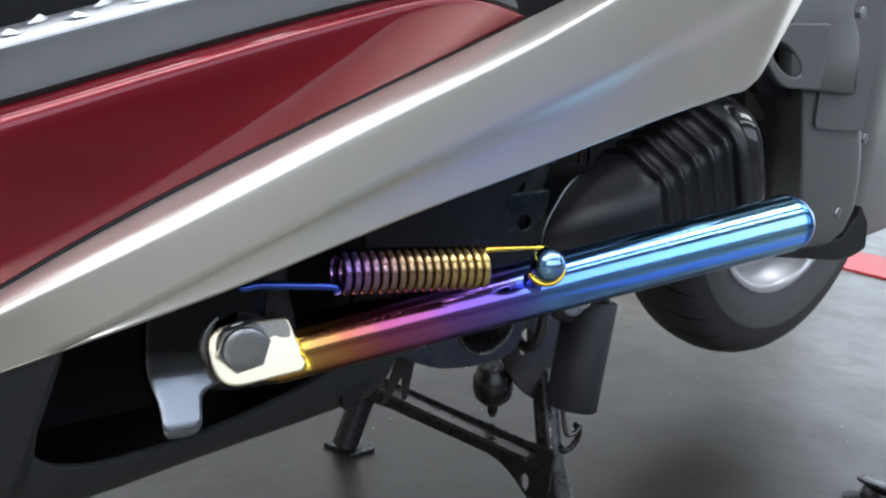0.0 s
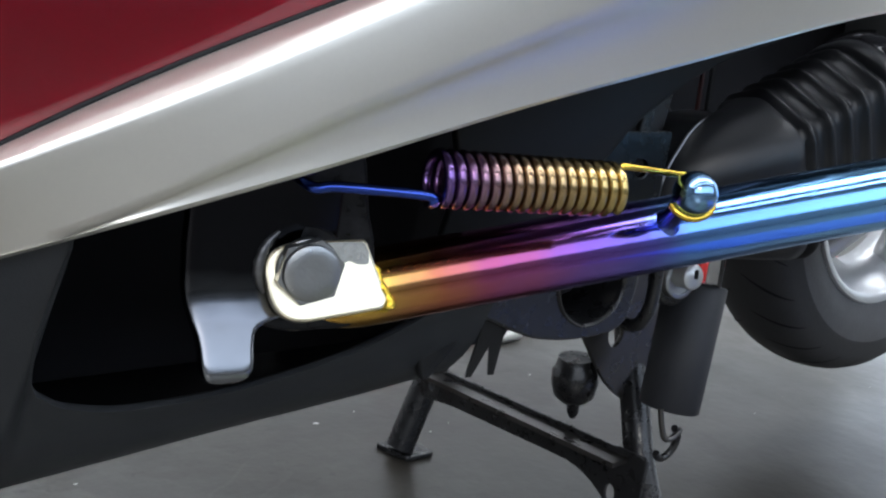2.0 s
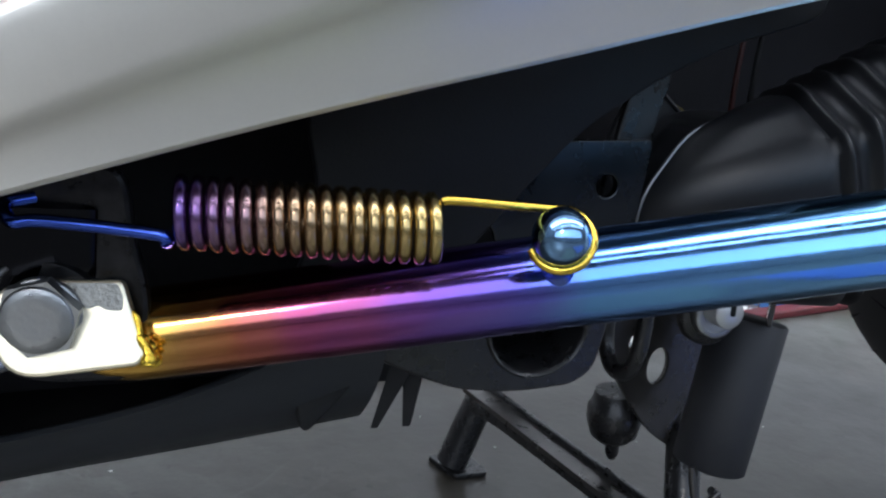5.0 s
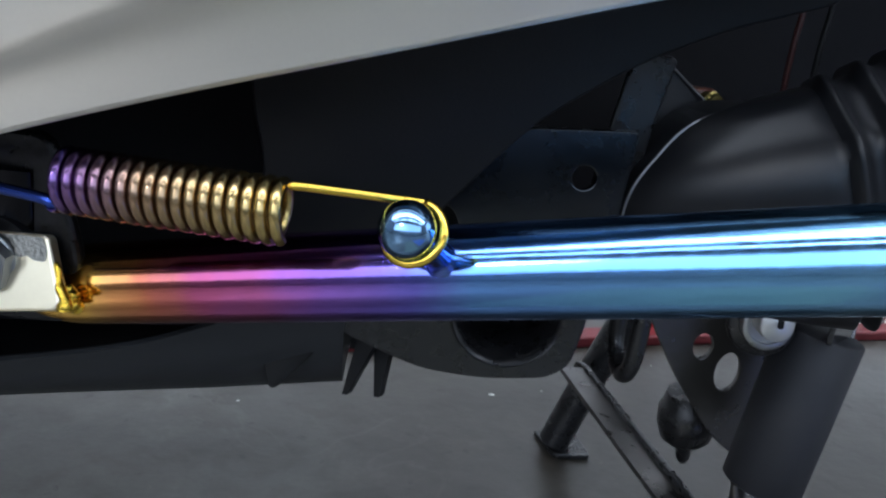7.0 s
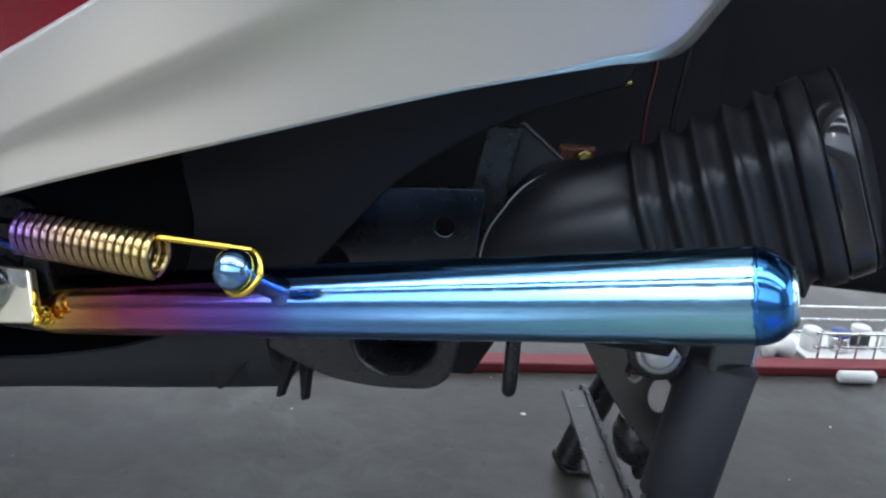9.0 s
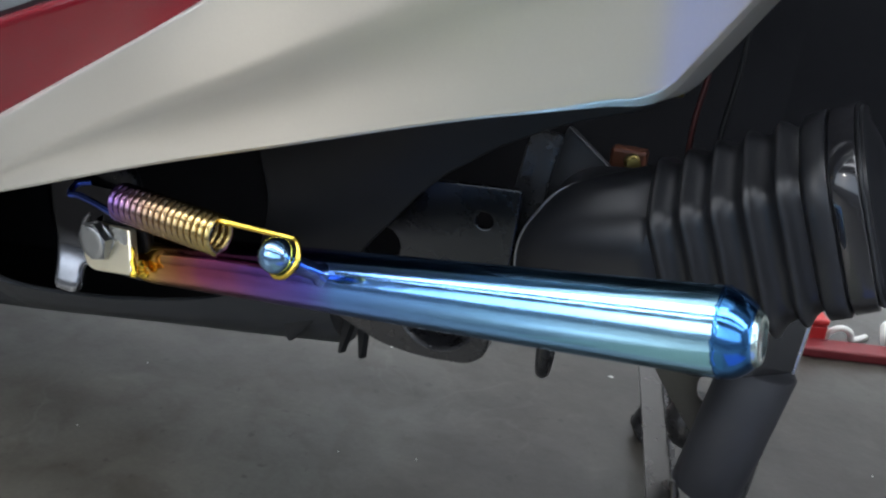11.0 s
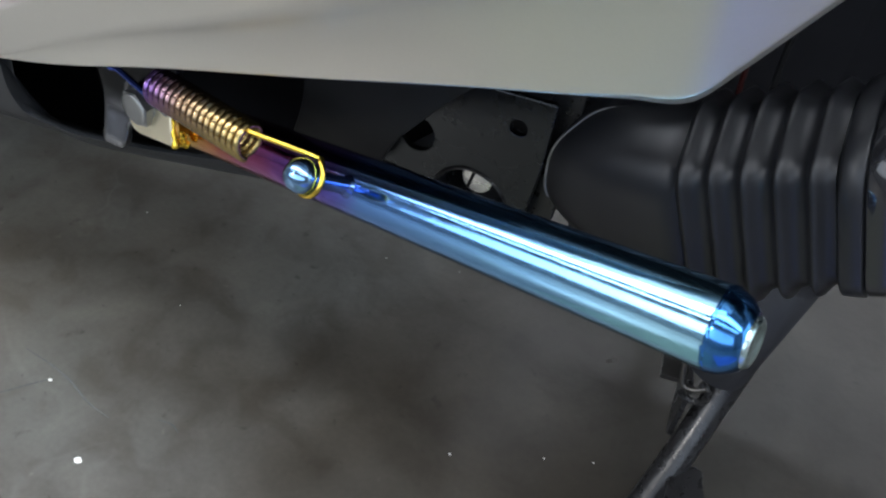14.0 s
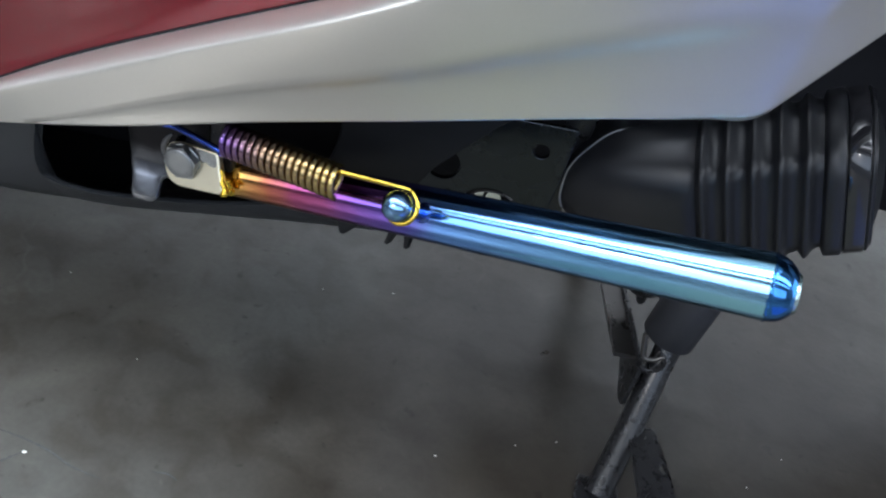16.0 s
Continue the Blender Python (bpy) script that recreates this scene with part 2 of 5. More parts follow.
def concrete():
    """Worn grey concrete with dark stains, oil, fine cracks and the scooter's painted shade."""
    m = shader("worn_concrete", (0.20, 0.205, 0.20), 0.42, bump=0.25, bump_scale=90)
    nt = m.node_tree
    p = nt.nodes["Principled BSDF"]
    tc = nt.nodes.new("ShaderNodeTexCoord")

    shift = nt.nodes.new("ShaderNodeVectorMath")
    shift.operation = "ADD"
    shift.inputs[1].default_value = (2.26, -7.82, 0.0)
    nt.links.new(tc.outputs["Object"], shift.inputs[0])

    def noise_node(scale, detail=5.0, distort=0.0):
        n = nt.nodes.new("ShaderNodeTexNoise")
        n.inputs["Scale"].default_value, n.inputs["Detail"].default_value, n.inputs["Distortion"].default_value = scale, detail, distort
        nt.links.new(shift.outputs[0], n.inputs["Vector"])
        return n

    def ramp(source, stops):
        r = nt.nodes.new("ShaderNodeValToRGB")
        el = r.color_ramp.elements
        while len(el) < len(stops):
            el.new(0.5)
        for e, (at, c) in zip(el, stops):
            e.position, e.color = at, (*c, 1)
        nt.links.new(source, r.inputs["Fac"])
        return r.outputs["Color"]

    def mixed(a, b, kind, amount):
        x = nt.nodes.new("ShaderNodeMix")
        x.data_type, x.blend_type = "RGBA", kind
        x.inputs["Factor"].default_value = amount
        nt.links.new(a, x.inputs["A"])
        nt.links.new(b, x.inputs["B"])
        return x.outputs["Result"]

    wide = ramp(noise_node(4.2, 7, 0.3).outputs["Fac"], [(0.36, (0.051, 0.046, 0.038)), (0.50, (0.062, 0.059, 0.052)), (0.64, (0.076, 0.077, 0.071))])
    patch = ramp(noise_node(17, 9, 0.5).outputs["Fac"], [(0.30, (0.45, 0.42, 0.36)), (0.44, (0.85, 0.83, 0.80)), (0.56, (1.0, 1.0, 0.99)), (0.70, (1.5, 1.5, 1.48))])
    grain = ramp(noise_node(260, 3).outputs["Fac"], [(0.3, (0.82, 0.82, 0.82)), (0.7, (1.1, 1.1, 1.1))])
    spot = ramp(noise_node(75, 3, 0.3).outputs["Fac"], [(0.27, (0.30, 0.28, 0.25)), (0.34, (1, 1, 1)), (0.70, (1, 1, 1)), (0.78, (1.7, 1.7, 1.65))])
    c = mixed(mixed(mixed(wide, patch, "MULTIPLY", 0.45), grain, "MULTIPLY", 0.5), spot, "MULTIPLY", 0.6)
    mottle = ramp(noise_node(30, 8, 0.6).outputs["Fac"], [(0.36, (0.62, 0.56, 0.48)), (0.50, (1, 1, 0.99)), (0.64, (1.22, 1.22, 1.2))])
    c = mixed(c, mottle, "MULTIPLY", 0.55)
    vein = ramp(noise_node(6, 3, 1.6).outputs["Fac"], [(0.485, (0, 0, 0)), (0.50, (1, 1, 1)), (0.515, (0, 0, 0))])
    where = ramp(noise_node(4.5, 2).outputs["Fac"], [(0.54, (0, 0, 0)), (0.72, (0.018, 0.018, 0.0175))])
    c = mixed(c, mixed(vein, where, "MULTIPLY", 1.0), "ADD", 1.0)
    # a wide old stain with the scooter's shade painted in, ragged at its edge, between the feet of the stand, paler far
    # out
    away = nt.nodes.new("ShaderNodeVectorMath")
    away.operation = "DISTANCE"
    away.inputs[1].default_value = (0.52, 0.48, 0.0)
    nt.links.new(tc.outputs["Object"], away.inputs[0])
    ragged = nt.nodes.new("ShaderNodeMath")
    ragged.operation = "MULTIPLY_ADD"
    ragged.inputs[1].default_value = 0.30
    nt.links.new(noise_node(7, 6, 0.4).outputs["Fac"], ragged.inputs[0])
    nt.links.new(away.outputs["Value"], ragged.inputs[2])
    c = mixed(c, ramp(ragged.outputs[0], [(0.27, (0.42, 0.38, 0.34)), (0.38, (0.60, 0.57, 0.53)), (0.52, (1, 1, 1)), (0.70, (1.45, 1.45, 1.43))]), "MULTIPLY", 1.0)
    nt.links.new(c, p.inputs["Base Color"])
    r = nt.nodes.new("ShaderNodeMapRange")
    r.inputs["To Min"].default_value, r.inputs["To Max"].default_value = 0.20, 0.48
    nt.links.new(noise_node(9, 5).outputs["Fac"], r.inputs["Value"])
    nt.links.new(r.outputs["Result"], p.inputs["Roughness"])
    return m


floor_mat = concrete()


# ---- mesh helpers ----
def finish(name, bm, material, parent=None, label="", smooth=True, kind=""):
    bmesh.ops.recalc_face_normals(bm, faces=bm.faces)
    me = bpy.data.meshes.new(name)
    bm.to_mesh(me)
    bm.free()
    for f in me.polygons:
        f.use_smooth = smooth
    me.materials.append(material)
    ob = new(name, me)
    if parent:
        ob.parent = parent
    return tagged(ob, label, kind=kind)


def part(name, bm, material, parent, label="", smooth=True):
    ob = finish(name, bm, material, parent, label, smooth)
    if smooth:
        ob.data.set_sharp_from_angle(angle=radians(62))
    return ob


def curve_at(table, x):
    """Smooth value of a table of (x, value...) at x."""
    xs = [r[0] for r in table]
    if x <= xs[0]:
        i = 0
    elif x >= xs[-1]:
        i = len(xs) - 2
    else:
        i = max(k for k in range(len(xs) - 1) if xs[k] <= x)
    a, b = table[i], table[i + 1]
    h = b[0] - a[0]
    t = (x - a[0]) / h
    out = []
    for k in range(1, len(a)):
        def slope(j):
            if 0 < j < len(table) - 1:
                return (table[j + 1][k] - table[j - 1][k]) / (table[j + 1][0] - table[j - 1][0])
            return (table[min(j + 1, len(table) - 1)][k] - table[max(j - 1, 0)][k]) / (table[min(j + 1, len(table) - 1)][0] - table[max(j - 1, 0)][0])
        if t < 0 or t > 1:
            s = slope(0 if t < 0 else len(table) - 1)
            out.append((a[k] + s * (x - a[0])) if t < 0 else (b[k] + s * (x - b[0])))
            continue
        m0, m1 = slope(i) * h, slope(i + 1) * h
        out.append((2 * t ** 3 - 3 * t ** 2 + 1) * a[k] + (t ** 3 - 2 * t ** 2 + t) * m0 + (-2 * t ** 3 + 3 * t ** 2) * b[k] + (t ** 3 - t ** 2) * m1)
    return out[0] if len(out) == 1 else out


def loft(rows, closed=False, caps=False, bm=None):
    """A skin over rows of points; closed: each row is a ring."""
    bm = bm or bmesh.new()
    vs = [[bm.verts.new(p) for p in r] for r in rows]
    n = len(rows[0])
    for a, b in zip(vs, vs[1:]):
        for i in range(n if closed else n - 1):
            j = (i + 1) % n
            bm.faces.new((a[i], a[j], b[j], b[i]))
    if caps:
        bm.faces.new(vs[0])
        bm.faces.new(vs[-1][::-1])
    return bm


def ring(centre, a, b, ra, rb=None, n=24, power=2.0, turn=0.0):
    """A ring of points about centre in the plane of a and b; power over 2 squares it."""
    rb = rb or ra
    out = []
    for i in range(n):
        t = 2 * math.pi * i / n + turn
        c, s = math.cos(t), math.sin(t)
        c, s = math.copysign(abs(c) ** (2 / power), c), math.copysign(abs(s) ** (2 / power), s)
        out.append(Vector(centre) + Vector(a) * (ra * c) + Vector(b) * (rb * s))
    return out


def basis(way):
    way = Vector(way).normalized()
    a = way.cross(Vector((0, 0, 1)) if abs(way.z) < 0.9 else Vector((0, 1, 0))).normalized()
    return way, a, way.cross(a).normalized()


def turned(origin, way, profile, n=32, bm=None):
    """A body turned round an axis: profile of (along, radius)."""
    way, a, b = basis(way)
    return loft([ring(Vector(origin) + way * s, a, b, max(r, 1e-5), n=n) for s, r in profile], True, True, bm)


def sweep(points, radius, n=12, bm=None, caps=True):
    """A round bar along points; radius: a number or one a point."""
    pts = [Vector(p) for p in points]
    rows, a = [], None
    for i, p in enumerate(pts):
        d = (pts[min(i + 1, len(pts) - 1)] - pts[max(i - 1, 0)]).normalized()
        if a is None:
            _, a, _ = basis(d)
        a = (a - d * a.dot(d)).normalized()
        b = d.cross(a)
        r = radius[i] if isinstance(radius, (list, tuple)) else radius
        rows.append(ring(p, a, b, r, n=n))
    return loft(rows, True, caps, bm)


def smooth_path(points, steps=8):
    """Points of a smooth line through the given ones."""
    p = [Vector(q) for q in points]
    p = [p[0] * 2 - p[1]] + p + [p[-1] * 2 - p[-2]]
    out = []
    for i in range(1, len(p) - 2):
        for k in range(steps):
            t = k / steps
            out.append(0.5 * ((2 * p[i]) + (p[i + 1] - p[i - 1]) * t + (2 * p[i - 1] - 5 * p[i] + 4 * p[i + 1] - p[i + 2]) * t * t + (3 * p[i] - p[i - 1] - 3 * p[i + 1] + p[i + 2]) * t ** 3))
    return out + [p[-2]]


def rounded(points, radius, n=5):
    """The outline of a polygon (2D) with rounded corners; radius: a number or one a corner."""
    out, m = [], len(points)
    for i in range(m):
        p, a, b = Vector(points[i]), Vector(points[i - 1]), Vector(points[(i + 1) % m])
        r = radius[i] if isinstance(radius, (list, tuple)) else radius
        da, db = (a - p), (b - p)
        k = min(r, da.length * 0.45, db.length * 0.45)
        s, e = p + da.normalized() * k, p + db.normalized() * k
        for j in range(n + 1):
            t = j / n
            out.append((1 - t) ** 2 * s + 2 * t * (1 - t) * p + t * t * e)
    return out


def slab(outline, origin, a, b, thick, holes=(), bevel=0.0):
    """A flat plate: an outline (2D along a and b from origin) with holes, thick along a x b."""
    a, b = Vector(a).normalized(), Vector(b).normalized()
    n = a.cross(b).normalized()
    origin = Vector(origin)
    bm = bmesh.new()
    edges = []
    for loop in (outline, *holes):
        vs = [bm.verts.new(origin + a * p[0] + b * p[1]) for p in loop]
        edges += [bm.edges.new((vs[i], vs[(i + 1) % len(vs)])) for i in range(len(vs))]
    bmesh.ops.triangle_fill(bm, edges=edges, use_beauty=True)
    faces = bm.faces[:]
    ex = bmesh.ops.extrude_face_region(bm, geom=faces)
    bmesh.ops.translate(bm, vec=n * thick, verts=[v for v in ex["geom"] if isinstance(v, bmesh.types.BMVert)])
    if bevel:
        bmesh.ops.recalc_face_normals(bm, faces=bm.faces)
        sharp = [e for e in bm.edges if len(e.link_faces) == 2 and e.calc_face_angle(0) > 1.2]
        bmesh.ops.bevel(bm, geom=sharp, offset=bevel, segments=2, affect="EDGES", profile=0.5)
    return bm


def circle2(x, y, r, n=20, ry=None):
    return [(x + r * math.cos(2 * math.pi * i / n), y + (ry or r) * math.sin(2 * math.pi * i / n)) for i in range(n)]


def block(lo, hi, bevel=0.0, m=None):
    bm = bmesh.new()
    bmesh.ops.create_cube(bm, size=1)
    lo, hi = Vector(lo), Vector(hi)
    for v in bm.verts:
        v.co = Vector([(lo[k] + hi[k]) / 2 + v.co[k] * (hi[k] - lo[k]) for k in range(3)])
    if bevel:
        bmesh.ops.bevel(bm, geom=bm.edges[:], offset=bevel, segments=2, affect="EDGES", profile=0.5)
    if m:
        bm.transform(m)
    return bm


def sharpen(ob, degrees=35):
    """Keep edges over an angle crisp on a smooth mesh."""
    ob.data.set_sharp_from_angle(angle=radians(degrees))
    return ob


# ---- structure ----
tagged(finish("floor", block((-4, -2.4, -0.08), (5, 4, 0)), floor_mat, smooth=False), "worn grey concrete workshop floor with dark stains and shade in its colour", "floor", kind="structure")
tagged(finish("wall_north", block((-4, 3.0, 0), (5, 3.15, 2.9)), north_wall_tone, smooth=False), "plain workshop wall out of view", "wall", kind="structure")
tagged(finish("wall_west", block((-4.15, -2.4, 0), (-4, 4, 2.9)), side_wall_tone, smooth=False), "plain workshop wall out of view", "wall", kind="structure")
tagged(finish("wall_east", slab([(-2.4, 0), (4, 0), (4, 2.9), (-2.4, 2.9)], (5, 0, 0), (0, 1, 0), (0, 0, 1), 0.15, [[(-0.5, 0.02), (2.8, 0.02), (2.8, 2.3), (-0.5, 2.3)]]), side_wall_tone, smooth=False), "plain workshop wall with an opening added for the east fill", "wall", kind="structure")
tagged(finish("wall_south", slab([(-4, 0), (5, 0), (5, 2.9), (-4, 2.9)], (0, -2.4, 0), (1, 0, 0), (0, 0, 1), 0.12, [[(-3.4, 0.75), (3.95, 0.75), (3.95, 2.34), (-3.4, 2.34)]]), side_wall_tone, smooth=False), "plain workshop wall with a wide opening added for the front fill", "wall", kind="structure")
tagged(finish("ceiling", block((-4.1, -2.5, 2.9), (5.1, 3.1, 3.0)), ceiling_tone, smooth=False), "plain darkened workshop ceiling out of view", "ceiling", kind="structure")


glow = bpy.data.materials.new("lamp_glow")
glow.use_nodes = True
lit = glow.node_tree.nodes["Principled BSDF"]
lit.inputs["Emission Color"].default_value, lit.inputs["Emission Strength"].default_value = (0.97, 0.98, 1.0, 1), 10.0


def ceiling_lamp(half):
    thing = tagged(new("ceiling_lamp"), "unseen white lamp with a wide diffuser, added below the ceiling", "lamp", "ceiling lamps")
    part("housing", block((-0.62, -half - 0.02, 0.02), (0.62, half + 0.02, 0.07), 0.006), white_plastic, thing, smooth=False)
    part("diffuser", block((-0.61, -half, 0.0), (0.61, half, 0.02), 0.004), glow, thing, "glowing white diffuser", False)
    return thing


# unseen rows: overhead light for the floor, streaks on tube and skirt
for half, spots in ((0.26, [(-3.2 + 1.25 * i, -0.55) for i in range(7)] + [(-1.9 + 1.45 * i, 1.45) for i in range(4)] + [(-2.55 + 1.25 * i, 0.10) for i in range(3)]), (0.08, [(-3.2 + 1.25 * i, -1.55) for i in range(7)] + [(-2.2 + 1.45 * i, 2.4) for i in range(5)])):
    first = ceiling_lamp(half)
    first.location = (*spots[0], 2.83)
    for x, y in spots[1:]:
        copy_thing(first, pose(x, y, 2.83))

# ---- the scooter ----
scooter = tagged(new("scooter"), "red and silver motor scooter parked on its centre stand", "motor scooter")

# side skirt: lower edge, crease and the line where it meets the red panel, along the scooter
LOWER = [(-0.30, 0.345, 0.105), (-0.12, 0.312, 0.160), (0.02, 0.287, 0.206), (0.08, 0.275, 0.2265), (0.14, 0.2665, 0.2475), (0.20, 0.2645, 0.2685), (0.26, 0.2635, 0.2875), (0.32, 0.2645, 0.3060), (0.362, 0.2672, 0.3165), (0.373, 0.2679, 0.3185), (0.379, 0.2682, 0.3222), (0.386, 0.2686, 0.3325), (0.395, 0.2690, 0.3465), (0.404, 0.2695, 0.3605), (0.46, 0.274, 0.448)]
CREASE = [(-0.30, 0.292, 0.085), (-0.12, 0.279, 0.163), (0.044, 0.2695, 0.2300), (0.108, 0.2672, 0.2602), (0.172, 0.2590, 0.2952), (0.236, 0.2490, 0.3300), (0.30, 0.2450, 0.3690), (0.38, 0.243, 0.420), (0.46, 0.243, 0.480)]
REDLOW = [(-0.30, 0.300, 0.055), (-0.12, 0.293, 0.135), (0.044, 0.2860, 0.2240), (0.108, 0.2830, 0.2630), (0.172, 0.2840, 0.2955), (0.236, 0.2900, 0.3245), (0.30, 0.296, 0.3540), (0.46, 0.300, 0.44)]


RIDGE = [(-0.30, 0.96), (0.09, 0.96), (0.12, 0.78), (0.15, 0.63), (0.20, 0.545), (0.25, 0.52), (0.32, 0.50), (0.46, 0.50)]


def stations(lo, hi, step):
    n = int(round((hi - lo) / step))
    return [lo + (hi - lo) * i / n for i in range(n + 1)]


upper, lower = [], []
for x in stations(-0.30, 0.36, 0.006) + stations(0.3625, 0.46, 0.0025):
    L, C, R = (Vector((x, *curve_at(t, x))) for t in (LOWER, CREASE, REDLOW))
    w = min(1, max(0, (x - 0.06) / 0.20))
    d = L - C
    ledge, face = (R - C).normalized(), d.normalized()
    wide = min(1.0, (R - C).length / 0.02)
    row = [R + Vector((0, 0.012, -0.006)), R, R.lerp(C, 0.18) + Vector((0, 0, 0.0003 * wide)), R.lerp(C, 0.45) + Vector((0, 0, 0.0010 * wide)), R.lerp(C, 0.72) + Vector((0, 0, 0.0012 * wide)), C + ledge * 0.0032 + Vector((0, 0, 0.0006 * wide))]
    row += [C + ledge * 0.0018 + face * 0.0002, C + ledge * 0.0008 + face * 0.0006, C + ledge * 0.0003 + face * 0.0012, C + face * 0.0022]
    M = C + d * curve_at(RIDGE, x) + Vector((0, -0.0030 * w, 0))
    for u in (0.14, 0.28, 0.42, 0.56, 0.70, 0.85, 1.0):
        row.append((C + face * 0.0022).lerp(M, u) + Vector((0, -0.0004 * w * math.sin(math.pi * u), 0)))
    upper.append(row)
    rear = min(1, max(0, (x - 0.345) / 0.03))
    bevel = 0.0012 + 0.0024 * rear
    inward = (M - L).normalized() * bevel
    B = L + inward
    row = []
    for u in (0.0, 0.14, 0.27, 0.39, 0.51, 0.63, 0.74, 0.84, 0.92, 0.97):
        row.append(M.lerp(B, u) + Vector((0, 0.0026 * w * math.sin(math.pi * u ** 0.7) * (1 - 0.6 * rear), 0)))
    E = L + Vector((0, 0.0004 + 0.0016 * rear, 0))
    row += [B, B.lerp(E, 0.12) + Vector((0, -0.0001, 0)), B.lerp(E, 0.5), B.lerp(E, 0.92), E, E + Vector((0, 0.0008, -0.0003)), E + Vector((0.0006 * rear, 0.0020 + 0.002 * rear, -0.0004)), E + Vector((0.005 * rear, 0.0056 + 0.014 * rear, -0.001 * rear)), E + Vector((0.005 * rear, 0.0068 + 0.014 * rear, 0.0012)), E + Vector((0, 0.0072 + 0.014 * rear, 0.0060))]
    lower.append(row)
skirt = loft(lower, bm=loft(upper))
bmesh.ops.remove_doubles(skirt, verts=skirt.verts[:], dist=1e-6)
sharpen(part("side_skirt", skirt, silver, scooter, "silver painted side skirt with a soft lower crease"), 75)

REDTOP = [(-0.30, 0.300, 0.165), (-0.12, 0.290, 0.222), (0.082, 0.2840, 0.2935), (0.125, 0.2840, 0.3095), (0.176, 0.2850, 0.3275), (0.215, 0.287, 0.3390), (0.24, 0.289, 0.3400), (0.262, 0.293, 0.3375)]
rows, edge = [], []
for x in stations(-0.30, 0.262, 0.008):
    T, R = Vector((x, *curve_at(REDTOP, x))), Vector((x, *curve_at(REDLOW, x))) + Vector((0, 0.001, -0.002))
    row = [T + Vector((0, 0.008, 0.001)), T + Vector((0, 0.001, 0.0005))]
    for v in (0.01, 0.025, 0.05, 0.09, 0.15, 0.25, 0.4, 0.55, 0.7, 0.85, 1.0):
        row.append(T.lerp(R, v) + Vector((0, -0.0040 * (1 - math.exp(-v / 0.022)) * (1 - 0.6 * v ** 1.6) * min(1, (T - R).length / 0.03), 0)))
    rows.append(row)
gap = [Vector((x, *curve_at(REDLOW, x))) + Vector((0, -0.0012, 0.0004)) for x in stations(-0.30, 0.262, 0.012)]
part("panel_gap", sweep(gap, 0.0006, 8), inner_plastic, scooter, "thin dark panel gap")
part("red_panel", loft(rows), red, scooter, "glossy red metallic body panel")

# floorboard edge with its chequer plate, above the red panel
rows = []
for x in stations(-0.30, 0.262, 0.02):
    T = Vector((x, *curve_at(REDTOP, x)))
    rows.append([T + Vector((0, 0.010, -0.004)), T + Vector((0, 0.004, 0.0026)), T + Vector((0, 0.005, 0.0046)), T + Vector((0, 0.016, 0.0125)), T + Vector((0, 0.0195, 0.0140)), T + Vector((0, 0.026, 0.0132)), T + Vector((0, 0.18, 0.010))])
part("floorboard", loft(rows), grey_plastic, scooter, "dark grey plastic floorboard edge")
rows = []
for x in stations(-0.30, 0.262, 0.02):
    T = Vector((x, *curve_at(REDTOP, x)))
    rows.append([T + Vector((0, 0.0200, 0.0138)), T + Vector((0, 0.0205, 0.0158)), T + Vector((0, 0.0315, 0.0188)), T + Vector((0, 0.0330, 0.0160))])
part("centre_tunnel", slab([(-0.30, 0.18), (0.30, 0.36), (0.30, 0.62), (-0.30, 0.50)], (0, 0.47, 0), (1, 0, 0), (0, 0, 1), -0.02), black_plastic, scooter, "black plastic centre tunnel", False)
plate = part("chequer_plate", loft(rows), tread_metal, scooter, "bright aluminium chequer plate strip")
bm = bmesh.new()
for i in range(46):
    x = -0.14 + i * 0.0088
    T = Vector((x, *curve_at(REDTOP, x))) + Vector((0, 0.0235 + 0.005 * (i % 2), 0.0168 + 0.0015 * (i % 2)))
    way = Vector((1, 0.55 if i % 2 else -0.55, 0.36)).normalized()
    side = way.cross(Vector((0, 0, 1))).normalized()
    q = [T - way * 0.0042, T + side * 0.0016, T + way * 0.0042, T - side * 0.0016]
    vs = [bm.verts.new(p) for p in q]
    top = bm.verts.new(T + Vector((0, -0.0005, 0.0019)))
    for k in range(4):
        bm.faces.new((vs[k], vs[(k + 1) % 4], top))
tagged(part("raised_lug", bm, tread_metal, plate), "", kind="stuff")

# lower cowl with the scoop in which the stand's pivot sits
LIP = [(-0.30, 0.335, 0.110), (-0.12, 0.305, 0.162), (0.03, 0.287, 0.222), (0.075, 0.2765, 0.2350), (0.082, 0.2740, 0.2325), (0.0845, 0.2752, 0.2200), (0.087, 0.2782, 0.2080), (0.0895, 0.2815, 0.1980), (0.0935, 0.2842, 0.1935), (0.098, 0.2865, 0.1903), (0.112, 0.2920, 0.1860), (0.145, 0.3045, 0.1834), (0.182, 0.3140, 0.1874), (0.205, 0.318, 0.1945), (0.225, 0.322, 0.2020), (0.245, 0.325, 0.205)]
SHEAR = [(-0.30, 0.0), (0.03, 0.006), (0.075, 0.0135), (0.082, 0.0140), (0.0845, 0.0088), (0.087, 0.0035), (0.0895, 0.0008), (0.0935, 0.0), (0.25, 0.0)]
BASE = [(-0.30, 0.33, 0.165), (-0.12, 0.300, 0.162), (-0.02, 0.2995, 0.1595), (0.023, 0.3070, 0.1575), (0.067, 0.3155, 0.1555), (0.110, 0.3250, 0.1565), (0.153, 0.3350, 0.1580), (0.197, 0.3450, 0.1590), (0.245, 0.3520, 0.1630)]
rows = []
